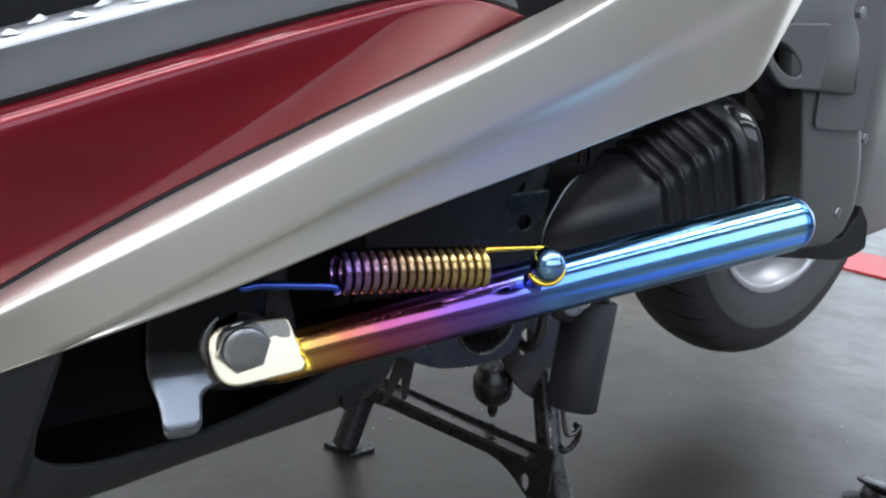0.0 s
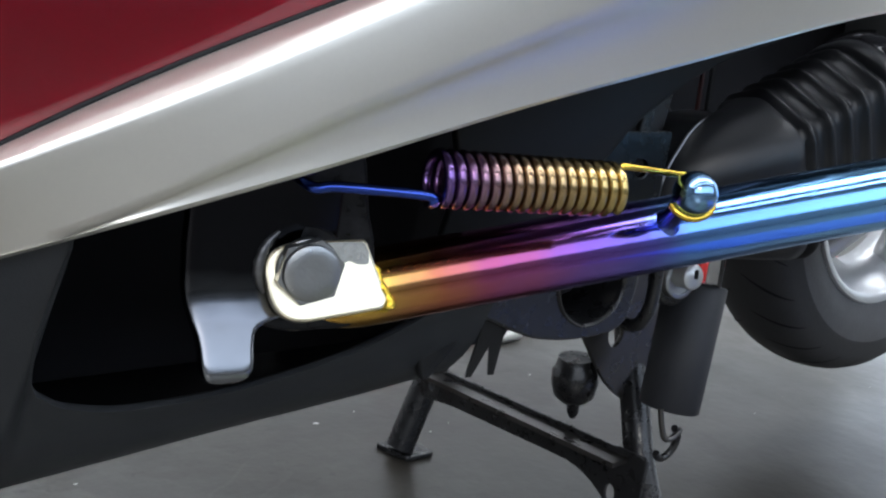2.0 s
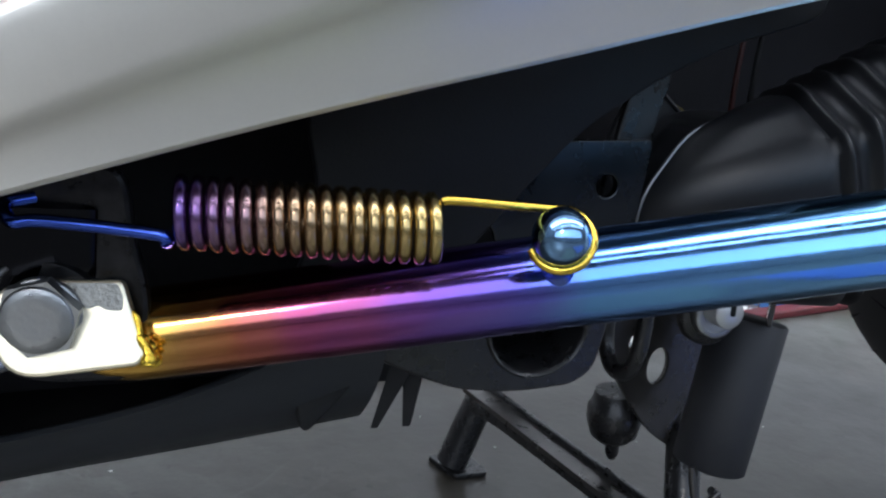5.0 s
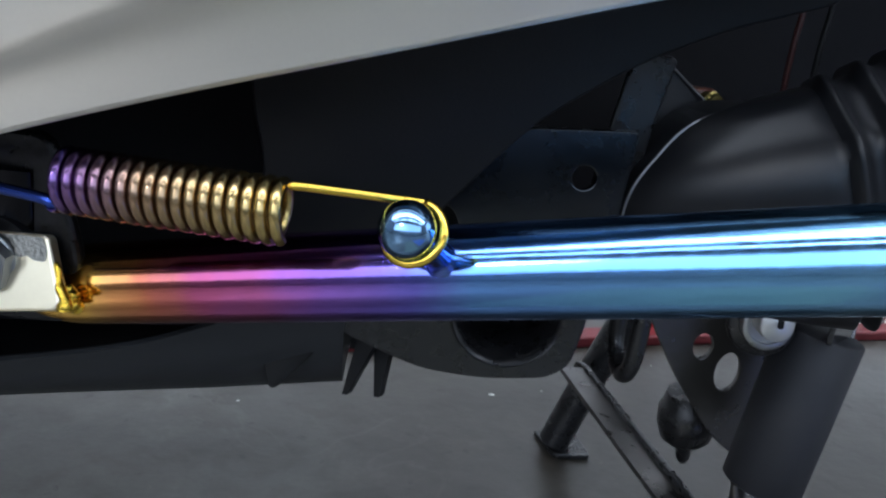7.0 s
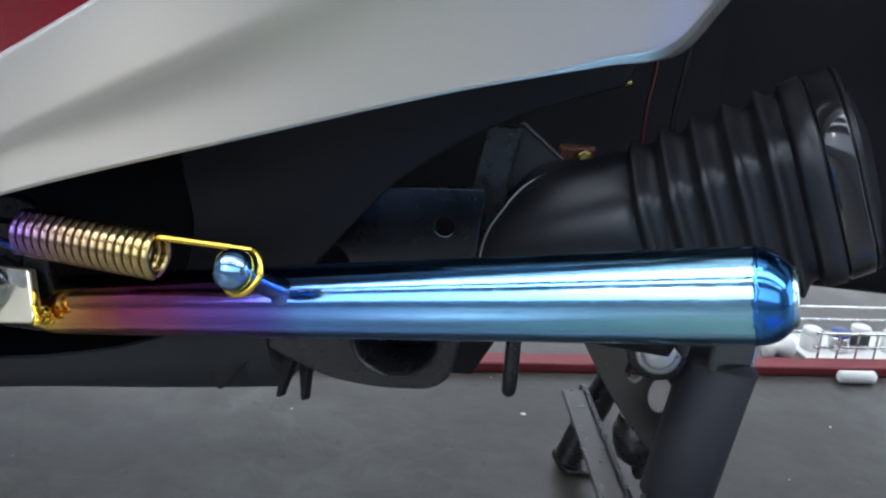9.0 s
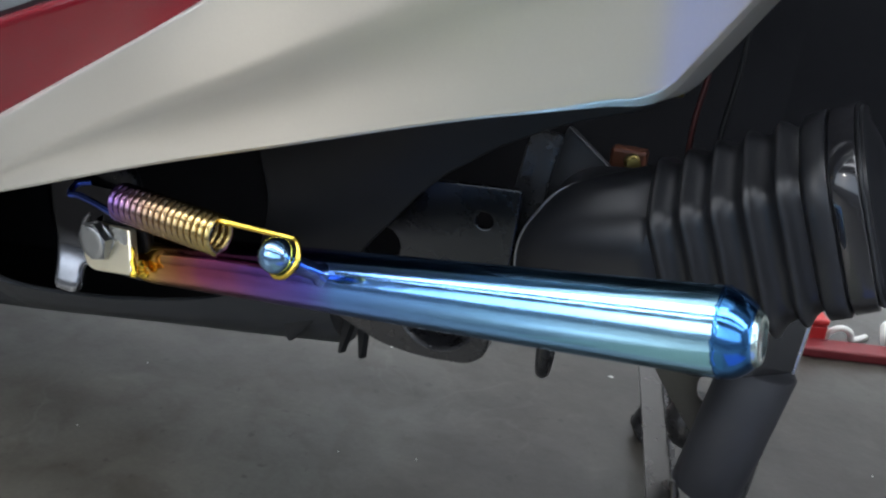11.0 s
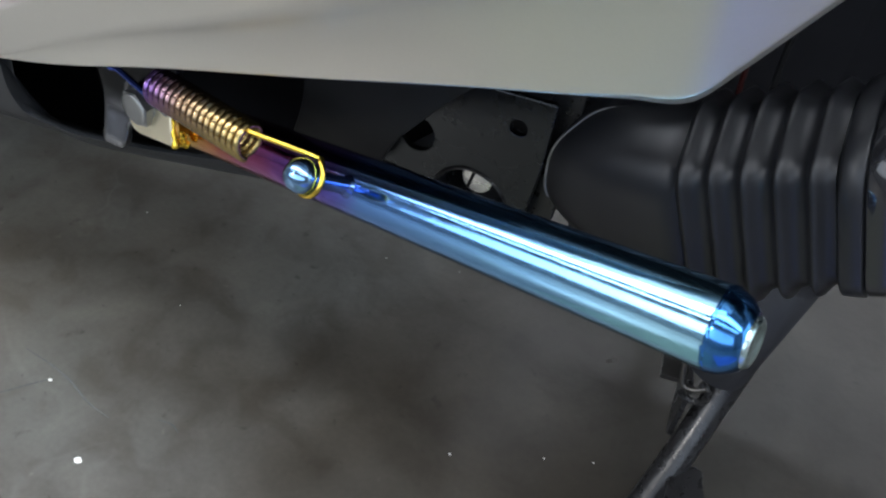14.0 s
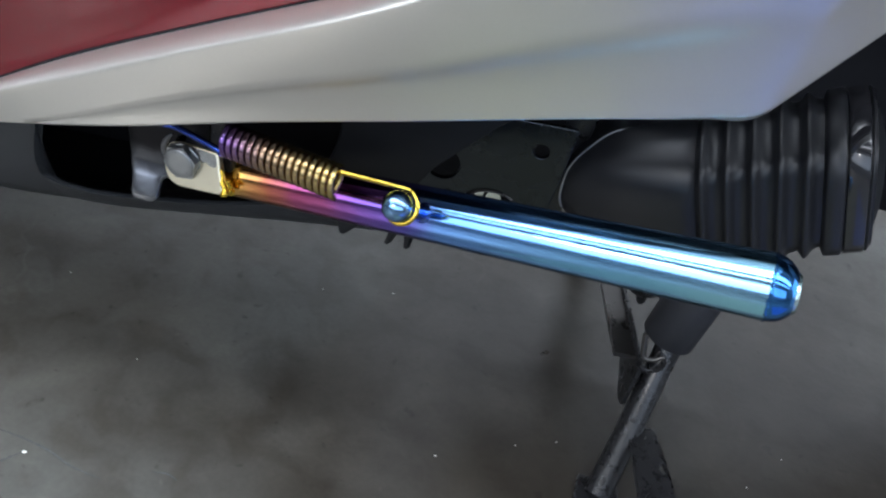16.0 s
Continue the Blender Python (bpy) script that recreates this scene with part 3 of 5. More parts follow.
for x in stations(-0.30, 0.072, 0.012) + stations(0.074, 0.106, 0.0008) + stations(0.1085, 0.245, 0.0035):
    P, B = Vector((x + curve_at(SHEAR, x), *curve_at(LIP, x))), Vector((x, *curve_at(BASE, x)))
    row = [P + Vector((0, 0.0055, -0.004)), P + Vector((0, 0.0036, 0.0002)), P + Vector((0, 0.0016, 0.0008))]
    for v in (0.0, 0.06, 0.2, 0.4, 0.6, 0.78, 0.9, 1.0):
        row.append(P.lerp(B, v) + Vector((0, -0.0045 * math.sin(math.pi * v ** 1.3), 0)))
    row += [B + Vector((0, 0.006, -0.0012)), B + Vector((0, 0.10, -0.002))]
    rows.append(row)
cowl = part("lower_cowl", loft(rows), cowl_plastic, scooter, "matt dark grey lower cowl with a scooped recess")
bm = bmesh.new()
bm.faces.new([bm.verts.new(p) for p in rows[-1]])
part("cowl_end", bm, cowl_plastic, cowl)

rows = []
for x in stations(-0.30, 0.24, 0.02):
    B = Vector((x, *curve_at(BASE, x)))
    rows.append([B + Vector((0, 0.003, 0.010)), B + Vector((0, 0.006, 0.004)), B + Vector((0, 0.012, 0.002)), B + Vector((0, 0.09, 0.002)), B + Vector((0, 0.092, 0.012))])
part("recess_floor", loft(rows), inner_plastic, scooter, "deep black recess floor")

# dark inner walls behind the spring, and the coated hanger plate with its holes
inner = slab(rounded([(0.2535, 0.205), (0.263, 0.227), (0.2785, 0.2465), (0.294, 0.265), (0.3185, 0.283), (0.341, 0.295), (0.372, 0.306), (0.386, 0.46), (0.213, 0.46), (0.2145, 0.262), (0.2195, 0.244), (0.2175, 0.228), (0.210, 0.205)], [0.004, 0.008, 0.01, 0.01, 0.01, 0.01, 0.006, 0.006, 0.006, 0.012, 0.012, 0.012, 0.006]), (0, 0.3225, 0), (1, 0, 0), (0, 0, 1), -0.004, bevel=0.001)
part("inner_panel", inner, black_plastic, scooter, "matt black inner panel")
part("inner_panel_foot", slab(rounded([(0.2225, 0.165), (0.246, 0.1935), (0.2545, 0.213), (0.212, 0.213)], 0.006), (0, 0.3335, 0), (1, 0, 0), (0, 0, 1), -0.005, bevel=0.001), black_plastic, scooter)
part("recess_wall", slab([(-0.3, 0.15), (0.235, 0.17), (0.26, 0.46), (-0.3, 0.46)], (0, 0.362, 0), Vector((1, 0.06, 0)), (0, 0, 1), -0.006), inner_plastic, scooter, "deep black recess wall", False)
part("underseat_wall", slab([(0.20, 0.150), (0.322, 0.150), (0.336, 0.176), (0.405, 0.182), (0.43, 0.20), (0.55, 0.30), (0.55, 0.48), (0.20, 0.48)], (0, 0.375, 0), Vector((1, 0.12, 0)), (0, 0, 1), -0.006), inner_plastic, scooter, "dark grey wall under the seat", False)
hub_at = (0.2958, 0.2022)
def hub_arc(lo, hi):
    return [(hub_at[0] + 0.0172 * math.cos(radians(lo + (hi - lo) * k / 20)), hub_at[1] + 0.0172 * math.sin(radians(lo + (hi - lo) * k / 20))) for k in range(21)]


outline = [(0.2440, 0.2065)] + hub_arc(165, 15) + [(0.3210, 0.2065), (0.3245, 0.234)] + rounded([(0.3245, 0.234), (0.326, 0.2635), (0.284, 0.2603), (0.250, 0.222)], [0.0001, 0.002, 0.006, 0.004])[6:]
plate = slab(outline, (0, 0.336, 0), (1, 0, 0), (0, 0, 1), 0.003, [circle2(0.3120, 0.2480, 0.0037), circle2(0.2680, 0.2278, 0.0086, 28)], bevel=0.0005)
frame_plate = part("engine_hanger", plate, hanger_metal, scooter, "smooth dark engine hanger plate with round holes", False)
low = [(0.240, 0.192)] + rounded([(0.240, 0.192), (0.259, 0.1840), (0.271, 0.1800), (0.290, 0.1785), (0.311, 0.1808), (0.318, 0.186), (0.3205, 0.199), (0.3210, 0.2062)], [0.0001, 0.008, 0.008, 0.008, 0.008, 0.005, 0.005, 0.0001])[6:-6] + [(0.3210, 0.2062)] + hub_arc(14, -194) + [(0.2435, 0.2062)]
part("bush_housing", slab(low, (0, 0.338, 0), (1, 0, 0), (0, 0, 1), 0.0055, bevel=0.0012), black_paint, frame_plate, "glossy black bush housing", False)
RING_WAY = Vector((0.03, -1, 0)).normalized()
_, ring_a, ring_b = basis(RING_WAY)
ring_at = Vector((hub_at[0], 0.3348, hub_at[1]))
part("bush_ring", loft([ring(ring_at + RING_WAY * d, ring_a, ring_b, r, n=40) for d, r in ((-0.030, 0.0160), (0.0, 0.0163), (0.0018, 0.0166), (0.0026, 0.0172), (0.0030, 0.0178), (0.0026, 0.0184), (0.0016, 0.0186))], True), black_paint, frame_plate, "glossy black bush rim")
part("bush", turned((hub_at[0], 0.372, hub_at[1]), (0.03, -1, 0), [(0, 0.0176), (0.006, 0.0176), (0.0062, 0.0110), (0.020, 0.0105), (0.0205, 0.002)], 32), inner_plastic, frame_plate)
screw = part("slotted_screw", turned((hub_at[0] - 0.0030, 0.356, hub_at[1] + 0.0022), (0.03, -1, 0.05), [(0, 0.0076), (0.008, 0.0076), (0.0095, 0.0070), (0.0098, 0.002)], 24), steel, frame_plate, "bright screw head")
part("screw_slot", block((-0.0007, -0.0002, -0.0066), (0.0007, 0.002, 0.0066), 0.0, pose(hub_at[0] - 0.0052, 0.3459, hub_at[1] + 0.0027, 0, 14, 0)), inner_plastic, screw, smooth=False)
part("hanger_side", loft([[(x, 0.3355 + d, z) for x, z in ((0.241, 0.1925), (0.259, 0.1845), (0.272, 0.1807), (0.290, 0.1791), (0.310, 0.1814), (0.3174, 0.187), (0.3199, 0.199))] for d in (0.0, 0.03)]), black_paint, frame_plate)

# black bracket beside the duct, with its bright rim and fin
part("duct_bracket", slab(rounded([(0.3205, 0.215), (0.3235, 0.250), (0.3290, 0.266), (0.3348, 0.2838), (0.3366, 0.2840), (0.3562, 0.2688), (0.3550, 0.2660), (0.335, 0.255), (0.328, 0.235), (0.326, 0.215)], [0.002, 0.004, 0.004, 0.001, 0.001, 0.001, 0.001, 0.004, 0.004, 0.002]), (0, 0.3645, 0), Vector((1, 0.0, 0)), (0, 0, 1), 0.003, bevel=0.0008), fin_plastic, scooter, "satin black bracket with a pointed fin", False)
part("fin_edge", sweep([(0.3360, 0.3612, 0.2836), (0.3560, 0.3608, 0.2686)], 0.0007, 6), fin_plastic, scooter, "thin raised fin edge")
part("duct_stay", slab(rounded([(0.3235, 0.285), (0.319, 0.256), (0.316, 0.229), (0.3115, 0.198), (0.330, 0.198), (0.333, 0.262), (0.337, 0.285)], 0.003), (0, 0.348, 0), (1, 0, 0), (0, 0, 1), 0.003, bevel=0.0008), black_paint, scooter, "glossy black upright stay", False)
part("wiring_connector", block((0.350, 0.384, 0.262), (0.3655, 0.392, 0.2725), 0.0015), connector_red, scooter, "small reddish brown wiring connector", False)
for k, (x, y) in enumerate(((0.383, 0.372), (0.394, 0.376))):
    part("cable", sweep(smooth_path([(x, y, 0.262), (x - 0.001, y, 0.29), (x + 0.001, y + 0.002, 0.32), (x, y + 0.004, 0.40)], 6), 0.0011, 6), dark_red if k == 0 else black_plastic, scooter, "thin wiring cable")

# the body above and beyond, out of view, added to shade the floor: seat tub, far side and far cowl
rows = []
for x, y0, y1, z0, z1 in ((0.20, 0.40, 0.54, 0.47, 0.60), (0.23, 0.34, 0.60, 0.455, 0.70), (0.30, 0.315, 0.625, 0.47, 0.75), (0.50, 0.305, 0.635, 0.48, 0.78), (0.80, 0.315, 0.625, 0.56, 0.80), (1.05, 0.36, 0.58, 0.64, 0.80), (1.12, 0.42, 0.52, 0.68, 0.76)):
    rows.append([Vector((x, (y0 + y1) / 2, (z0 + z1) / 2)) + Vector((0, q.y, q.z)) for q in ring((0, 0, 0), (0, 1, 0), (0, 0, 1), (y1 - y0) / 2, (z1 - z0) / 2, 28, 4.0)])
part("seat_body", loft(rows, True, True), black_plastic, scooter, "plain dark rear body under the seat, unseen, shading the floor")
rows = []
for x, y0, y1, z0, z1 in ((-0.62, 0.40, 0.54, 0.20, 0.30), (-0.56, 0.36, 0.60, 0.17, 0.32), (-0.30, 0.40, 0.645, 0.168, 0.165), (-0.10, 0.40, 0.645, 0.166, 0.225), (0.10, 0.44, 0.645, 0.166, 0.295), (0.23, 0.47, 0.64, 0.170, 0.335), (0.235, 0.50, 0.60, 0.19, 0.32)):
    rows.append([Vector((x, (y0 + y1) / 2, (z0 + z1) / 2)) + Vector((0, q.y, q.z)) for q in ring((0, 0, 0), (0, 1, 0), (0, 0, 1), (y1 - y0) / 2, max(0.01, (z1 - z0) / 2), 28, 4.0)])
part("far_cowl", loft(rows, True, True), cowl_plastic, scooter, "matt dark grey underside of the far cowl, out of view")

# ---- side stand ----
_, across, upright = basis(ALONG)
tube_rows = []
for k, (s, r) in enumerate([(-0.015, 0.0055), (-0.012, 0.0074), (-0.009, 0.0088), (-0.006, 0.0098), (-0.003, 0.0106)] + [((LONG - 0.0004) * k / 8, 0.0111 + 0.0023 * k / 8) for k in range(9)]):
    tube_rows.append(ring(TUBE_A + ALONG * s + OUT * (0.0052 * max(0.0, -s / 0.015)), across, upright, r, n=56))
side_stand = part("side_stand", loft(tube_rows, True, True), tinted, scooter, "heat-tinted rainbow titanium side stand, folded up")
R = 0.0134
cap_rows = []
way, a, b = basis(ALONG)
NOSE = (ALONG + Vector((0, -0.03, -0.05))).normalized()
TUBE_END = TUBE_B - ALONG * 0.0004
for s, r in ((-0.0005, 0.985), (0.0010, 0.988), (0.0024, 0.975), (0.0041, 0.940), (0.0058, 0.875), (0.0074, 0.785), (0.0089, 0.675), (0.0097, 0.58), (0.0098, 0.40)):
    cap_rows.append(ring(TUBE_END + NOSE * s, a, b, R * r, n=44))
end_cap = sharpen(part("end_cap", loft(cap_rows, True, True), cap_blue, side_stand, "tinted cone-shaped end cap"), 40)
rim_rows = [ring(TUBE_END + NOSE * s, a, b, R * r, n=40) for s, r in ((0.0087, 0.56), (0.0090, 0.625), (0.0101, 0.600), (0.0108, 0.54), (0.0109, 0.46), (0.0105, 0.39), (0.0103, 0.01))]
sharpen(part("cap_rim", loft(rim_rows, True, True), rim_steel, end_cap, "pale bright rim of the cap"), 40)
rows = []
for i in range(60):
    t = 2 * math.pi * i / 60
    d = a * math.cos(t) + b * math.sin(t)
    c = TUBE_END + ALONG * (0.0004 + 0.0009 * noise.noise(d * 4.0)) + d * (R - 0.0007)
    k = 0.0009 + 0.0004 * noise.noise(d * 9.0)
    rows.append([c + (d * math.cos(q) + ALONG * math.sin(q)) * k for q in [2 * math.pi * m / 8 for m in range(8)]])
rows.append(rows[0])
part("end_weld", loft(rows, True), cap_blue, end_cap, "thin uneven blue weld ring")

# pivot plates, weld and bolt
a2, b2 = PLATE_WAY, UP
b3 = (UP - OUT * 0.33).normalized()
lug = rounded([(-0.0105, -0.0133), (0.0185, -0.0142), (0.0203, -0.0124), (0.0176, 0.0050), (-0.0105, 0.0085)], [0.0115, 0.003, 0.0015, 0.0015, 0.010], 8)
pivot_face = PIVOT + OUT * 0.0012
BOLT = pivot_face + Vector((0.0002, 0.0001, 0.0014))
part("pivot_plate", slab(lug, pivot_face - OUT * 0.0042, a2, b3, 0.0042 if a2.cross(b2).dot(OUT) > 0 else -0.0042, bevel=0.0008), gold_plate, side_stand, "pale gold tinted pivot plate", False)
flat = rounded([(0.0052, 0.0004), (0.0080, 0.0010), (0.0098, -0.0004), (0.0120, 0.0002), (0.0136, -0.0012), (0.0168, -0.0018), (0.0174, 0.0012), (0.0166, 0.0043), (0.0120, 0.0050), (0.0040, 0.0062)], 0.0009, 3)
nrm = a2.cross(b3).normalized()
away = 1 if nrm.dot(OUT) > 0 else -1
part("ground_patch", slab(flat, pivot_face - OUT * 0.0042 + nrm * (away * 0.00425), a2, b3, away * 0.0003), ground_steel, side_stand, "rough grey ground patch", False)
part("pivot_plate", slab([(x * 0.95, -0.0055 + y * 0.95) for x, y in lug], pivot_face - OUT * 0.0125, a2, b2, 0.004 if a2.cross(b2).dot(OUT) > 0 else -0.004, bevel=0.0008), gold_plate, side_stand, "pale gold tinted pivot plate", False)
bead = smooth_path([(0.1758, 0.2922, 0.2146), (0.1772, 0.2914, 0.2128), (0.1768, 0.2908, 0.2112), (0.1782, 0.2912, 0.2098), (0.1790, 0.2924, 0.2084)], 6)
part("weld_bead", sweep(bead, [(0.0009 + 0.0012 * math.sin(math.pi * (k + 2) / 30)) * (1 + 0.16 * math.sin(1.25 * k)) for k in range(len(bead))], 14), gold_weld, side_stand, "lumpy gold weld bead")
edge_line = [pivot_face + a2 * u + b3 * v - OUT * 0.0010 for u, v in ((0.0184, -0.0010), (0.0190, -0.0045), (0.0196, -0.0080), (0.0202, -0.0110), (0.0204, -0.0134))]
edge_line = smooth_path(edge_line, 6)
part("weld_bead", sweep([p + a2 * (0.0003 * math.sin(0.45 * k) + 0.0004) for k, p in enumerate(edge_line)], [0.0004 + 0.0015 * (k / len(edge_line)) ** 0.8 + 0.00015 * math.sin(0.7 * k) for k in range(len(edge_line))], 12), gold_weld, side_stand, "bright lumpy gold weld bead")
bolt = turned(BOLT, OUT, [(0, 0.0084), (0.0008, 0.0084), (0.0012, 0.0078)], 32)
pivot_bolt = part("pivot_bolt", bolt, bolt_zinc, side_stand, "dull zinc hexagon pivot bolt")
way, a, b = basis(OUT)
hexrows = []
for s, r, p in ((0.0004, 0.0089, 6), (0.0042, 0.0089, 6), (0.0046, 0.0080, 6)):
    hexrows.append([BOLT + OUT * s + (UP * math.cos(math.pi / 3 * i + 0.436) + ALONG * math.sin(math.pi / 3 * i + 0.436)) * r for i in range(6)])
bm = loft(hexrows[:2], True, True)
part("hexagon_head", bm, bolt_zinc, pivot_bolt, smooth=False)
part("head_face", turned(BOLT + OUT * 0.0042, OUT, [(0, 0.0076), (0.0007, 0.0074), (0.0010, 0.0070), (0.0010, 0.004), (0.0009, 0.0003)], 36), bolt_zinc, pivot_bolt)

# spring with its two hooks
S0, S1, turns, sr, wr = Vector((0.1805, 0.2785, 0.2470)), Vector((0.2335, 0.2680, 0.2480)), 17.0, 0.0065, 0.00142
_, sa, sb = basis(S1 - S0)
pts = []
n = int(turns * 28)
for i in range(n + 1):
    t = 2 * math.pi * turns * i / n
    pts.append(S0.lerp(S1, i / n) + (sa * math.cos(t + 1.0) + sb * math.sin(t + 1.0)) * sr)
spring = part("return_spring", sweep(pts, wr, 8), spring_tint, side_stand, "tightly coiled violet and gold return spring")
HOOK = Vector((0.1510, 0.2836, 0.2425))
part("spring_hook", sweep(smooth_path([pts[0], S0 + Vector((-0.003, -0.003, -0.004)), HOOK + Vector((0.006, -0.001, 0.0006)), HOOK, HOOK + Vector((-0.002, 0.006, 0.002)), HOOK + Vector((0.003, 0.009, 0.003))], 8), wr, 8), blue_wire, spring, "blue tinted spring hook")
BALL = Vector((0.2600, 0.2615, 0.2490))
FOOT = Vector((0.2690, 0.2782, 0.2368))
stud_way = (BALL - FOOT).normalized()
neck = BALL - stud_way * 0.0034
loop = [S1 + Vector((0.0005, -0.0012, 0.0063)), S1 + Vector((0.004, -0.0014, 0.0066))]
side = ALONG - stud_way * ALONG.dot(stud_way)
side.normalize()
upw = stud_way.cross(side).normalized()
upw = upw if upw.z > 0 else -upw
loop += [neck + (upw * math.cos(t) + side * math.sin(t)) * (0.0078 - 0.0004 * min(t, 3.0)) for t in (0.0, 0.5, 1.0, 1.5, 2.0, 2.6, 3.2, 3.7, 4.2, 4.6)]
part("spring_hook", sweep(smooth_path(loop, 6), 0.00112, 8), gold_wire, spring, "gold tinted spring hook")
stud = part("spring_stud", turned(FOOT - stud_way * 0.006, stud_way, [(0, 0.0056), (0.004, 0.0054), (0.0062, 0.0048), (0.0080, 0.0037), (0.0095, 0.0033), (0.020, 0.0033)], 20), tinted, side_stand, "short tinted stud")
bm = bmesh.new()
bmesh.ops.create_uvsphere(bm, u_segments=32, v_segments=20, radius=0.0065, matrix=Matrix.Translation(BALL))
part("stud_ball", bm, ball_steel, stud, "polished blue-silver ball")


# frame bracket that carries the stand, with its polished tab
XL, ZL = Vector((0.988, -0.154, 0)), Vector((0, 0, 1))
bracket_at = PIVOT - OUT * 0.0015
bracket = part("stand_bracket", slab(rounded([(-0.0270, 0.004), (-0.0135, -0.0125), (-0.008, -0.0170), (0.0, -0.0180), (0.018, -0.0165), (0.0215, 0.0), (0.0200, 0.0093), (0.0180, 0.0150), (0.0150, 0.034), (-0.0270, 0.034)], [0.004, 0.004, 0.006, 0.008, 0.004, 0.004, 0.003, 0.004, 0.006, 0.008]), bracket_at - OUT * 0.0085, XL, ZL, 0.0045, bevel=0.0012), scuffed, scooter, "scuffed black steel stand bracket", False)
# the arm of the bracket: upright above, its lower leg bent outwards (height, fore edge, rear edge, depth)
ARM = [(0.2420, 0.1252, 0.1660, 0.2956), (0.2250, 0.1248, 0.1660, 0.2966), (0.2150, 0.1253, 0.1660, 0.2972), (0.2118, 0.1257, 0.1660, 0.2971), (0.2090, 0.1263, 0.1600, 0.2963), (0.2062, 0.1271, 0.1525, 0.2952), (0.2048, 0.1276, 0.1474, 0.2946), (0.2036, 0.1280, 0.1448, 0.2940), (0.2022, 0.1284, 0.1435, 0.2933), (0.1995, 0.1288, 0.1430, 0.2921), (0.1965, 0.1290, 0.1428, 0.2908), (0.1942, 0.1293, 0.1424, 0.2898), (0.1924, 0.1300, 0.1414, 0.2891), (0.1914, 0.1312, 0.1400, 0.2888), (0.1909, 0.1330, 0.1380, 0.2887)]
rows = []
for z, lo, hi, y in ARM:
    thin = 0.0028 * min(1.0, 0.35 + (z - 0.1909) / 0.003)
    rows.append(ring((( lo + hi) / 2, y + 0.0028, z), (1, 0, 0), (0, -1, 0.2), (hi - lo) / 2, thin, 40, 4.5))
part("bracket_arm", loft(rows, True, True), arm_steel, bracket, "satin steel arm with a bent leg, its sheen put into the colour")
part("bracket_boss", turned(bracket_at - OUT * 0.010, OUT, [(0, 0.0126), (0.008, 0.0124), (0.0092, 0.0118)], 44), scuffed, bracket, "worn round boss")
arc = [radians(128 + 5 * k) for k in range(18)]
ridge = [BOLT - OUT * 0.0022 + XL * (0.0122 * math.cos(t)) + ZL * (0.0122 * math.sin(t) - 0.0005) for t in arc]
part("scuffed_collar", sweep(ridge, [0.0004 + 0.0012 * math.sin(math.pi * (k + 0.5) / 18) * (1 + 0.12 * math.sin(2.3 * k)) for k in range(18)], 12), worn_boss, bracket, "bare scuffed steel collar")


# ---- air duct with bellows ----
DUCT_EDGE = Vector((0.3775, 0.3070, 0.2712))
dw = Vector((0.917, -0.12, 0.38)).normalized()
da = Vector((dw.y, -dw.x, 0)).normalized()
db = dw.cross(da).normalized()
db = db if db.z > 0 else -db
DUCT_A = DUCT_EDGE - da * 0.030 - db * 0.016
SECTION = rounded([(-0.020, -0.043), (0.018, -0.044), (0.0285, -0.034), (0.030, 0.016), (0.006, 0.0315), (-0.020, 0.025)], [0.009, 0.010, 0.010, 0.006, 0.006, 0.008], 7)


def duct_ring(p, out=0.0, low=1.0, section=None):
    """A flat-sided ring of the duct with a corner high on its outer side."""
    f = 1 + out / 0.033
    return [p + da * (q[0] * f) + db * (q[1] * f * (low if q[1] < 0 else 1.0)) for q in section or SECTION]


def duct_at(s):
    """Centre of the duct at a length along it: it climbs a little against its rings."""
    return DUCT_A + dw * s + db * (0.13 * s)


# the elbow: it leaves the engine outwards behind a thin rim and turns to the bellows
MOUTH = rounded([(-0.020, -0.027), (0.012, -0.028), (0.0235, -0.018), (0.0245, 0.004), (0.008, 0.031), (-0.020, 0.034)], [0.009, 0.010, 0.010, 0.020, 0.018, 0.008], 7)
mouth = [Vector((0.350 - q[0], 0.335, 0.240 + q[1])) for q in MOUTH]
SOFT = rounded([(-0.020, -0.043), (0.018, -0.044), (0.0285, -0.034), (0.030, 0.016), (0.006, 0.0315), (-0.020, 0.025)], [0.009, 0.010, 0.010, 0.024, 0.014, 0.008], 7)
neck = duct_at(-0.0048)
neck_ring = [neck + da * q[0] + db * q[1] for q in SOFT]
rows = [[p + Vector((0, 0.022, 0)) for p in mouth], mouth]
for u in (0.06, 0.14, 0.24, 0.36, 0.48, 0.60, 0.72, 0.84, 0.93, 0.99):
    across, out = 0.45 * u + 0.55 * (1 - math.cos(math.pi * u / 2)), 0.45 * u + 0.55 * math.sin(math.pi * u / 2)
    rows.append([Vector((p.x + (q.x - p.x) * across, p.y + (q.y - p.y) * out, p.z + (q.z - p.z) * u)) for p, q in zip(mouth, neck_ring)])
folds = 5
step = 0.0104
for k in range(folds):
    for s, out in ((-0.0028, -0.0020), (-0.0015, -0.0002), (-0.0007, 0.0009), (0.0000, 0.0013), (0.0007, 0.0010), (0.0016, 0.0000), (0.0028, -0.0014), (0.0044, -0.0024), (0.0060, -0.0026)):
        rows.append(duct_ring(duct_at(k * step + s), out, 1 - 0.045 * k))
duct = part("air_duct", loft(rows, True, True), rubber, scooter, "black ribbed rubber air duct")
part("duct_rim", sweep(mouth[18:39], 0.0007, 8), rim_edge, duct, "thin rim, coloured bright for the sky glint on its edge")
e = (folds - 1) * step + 0.0072
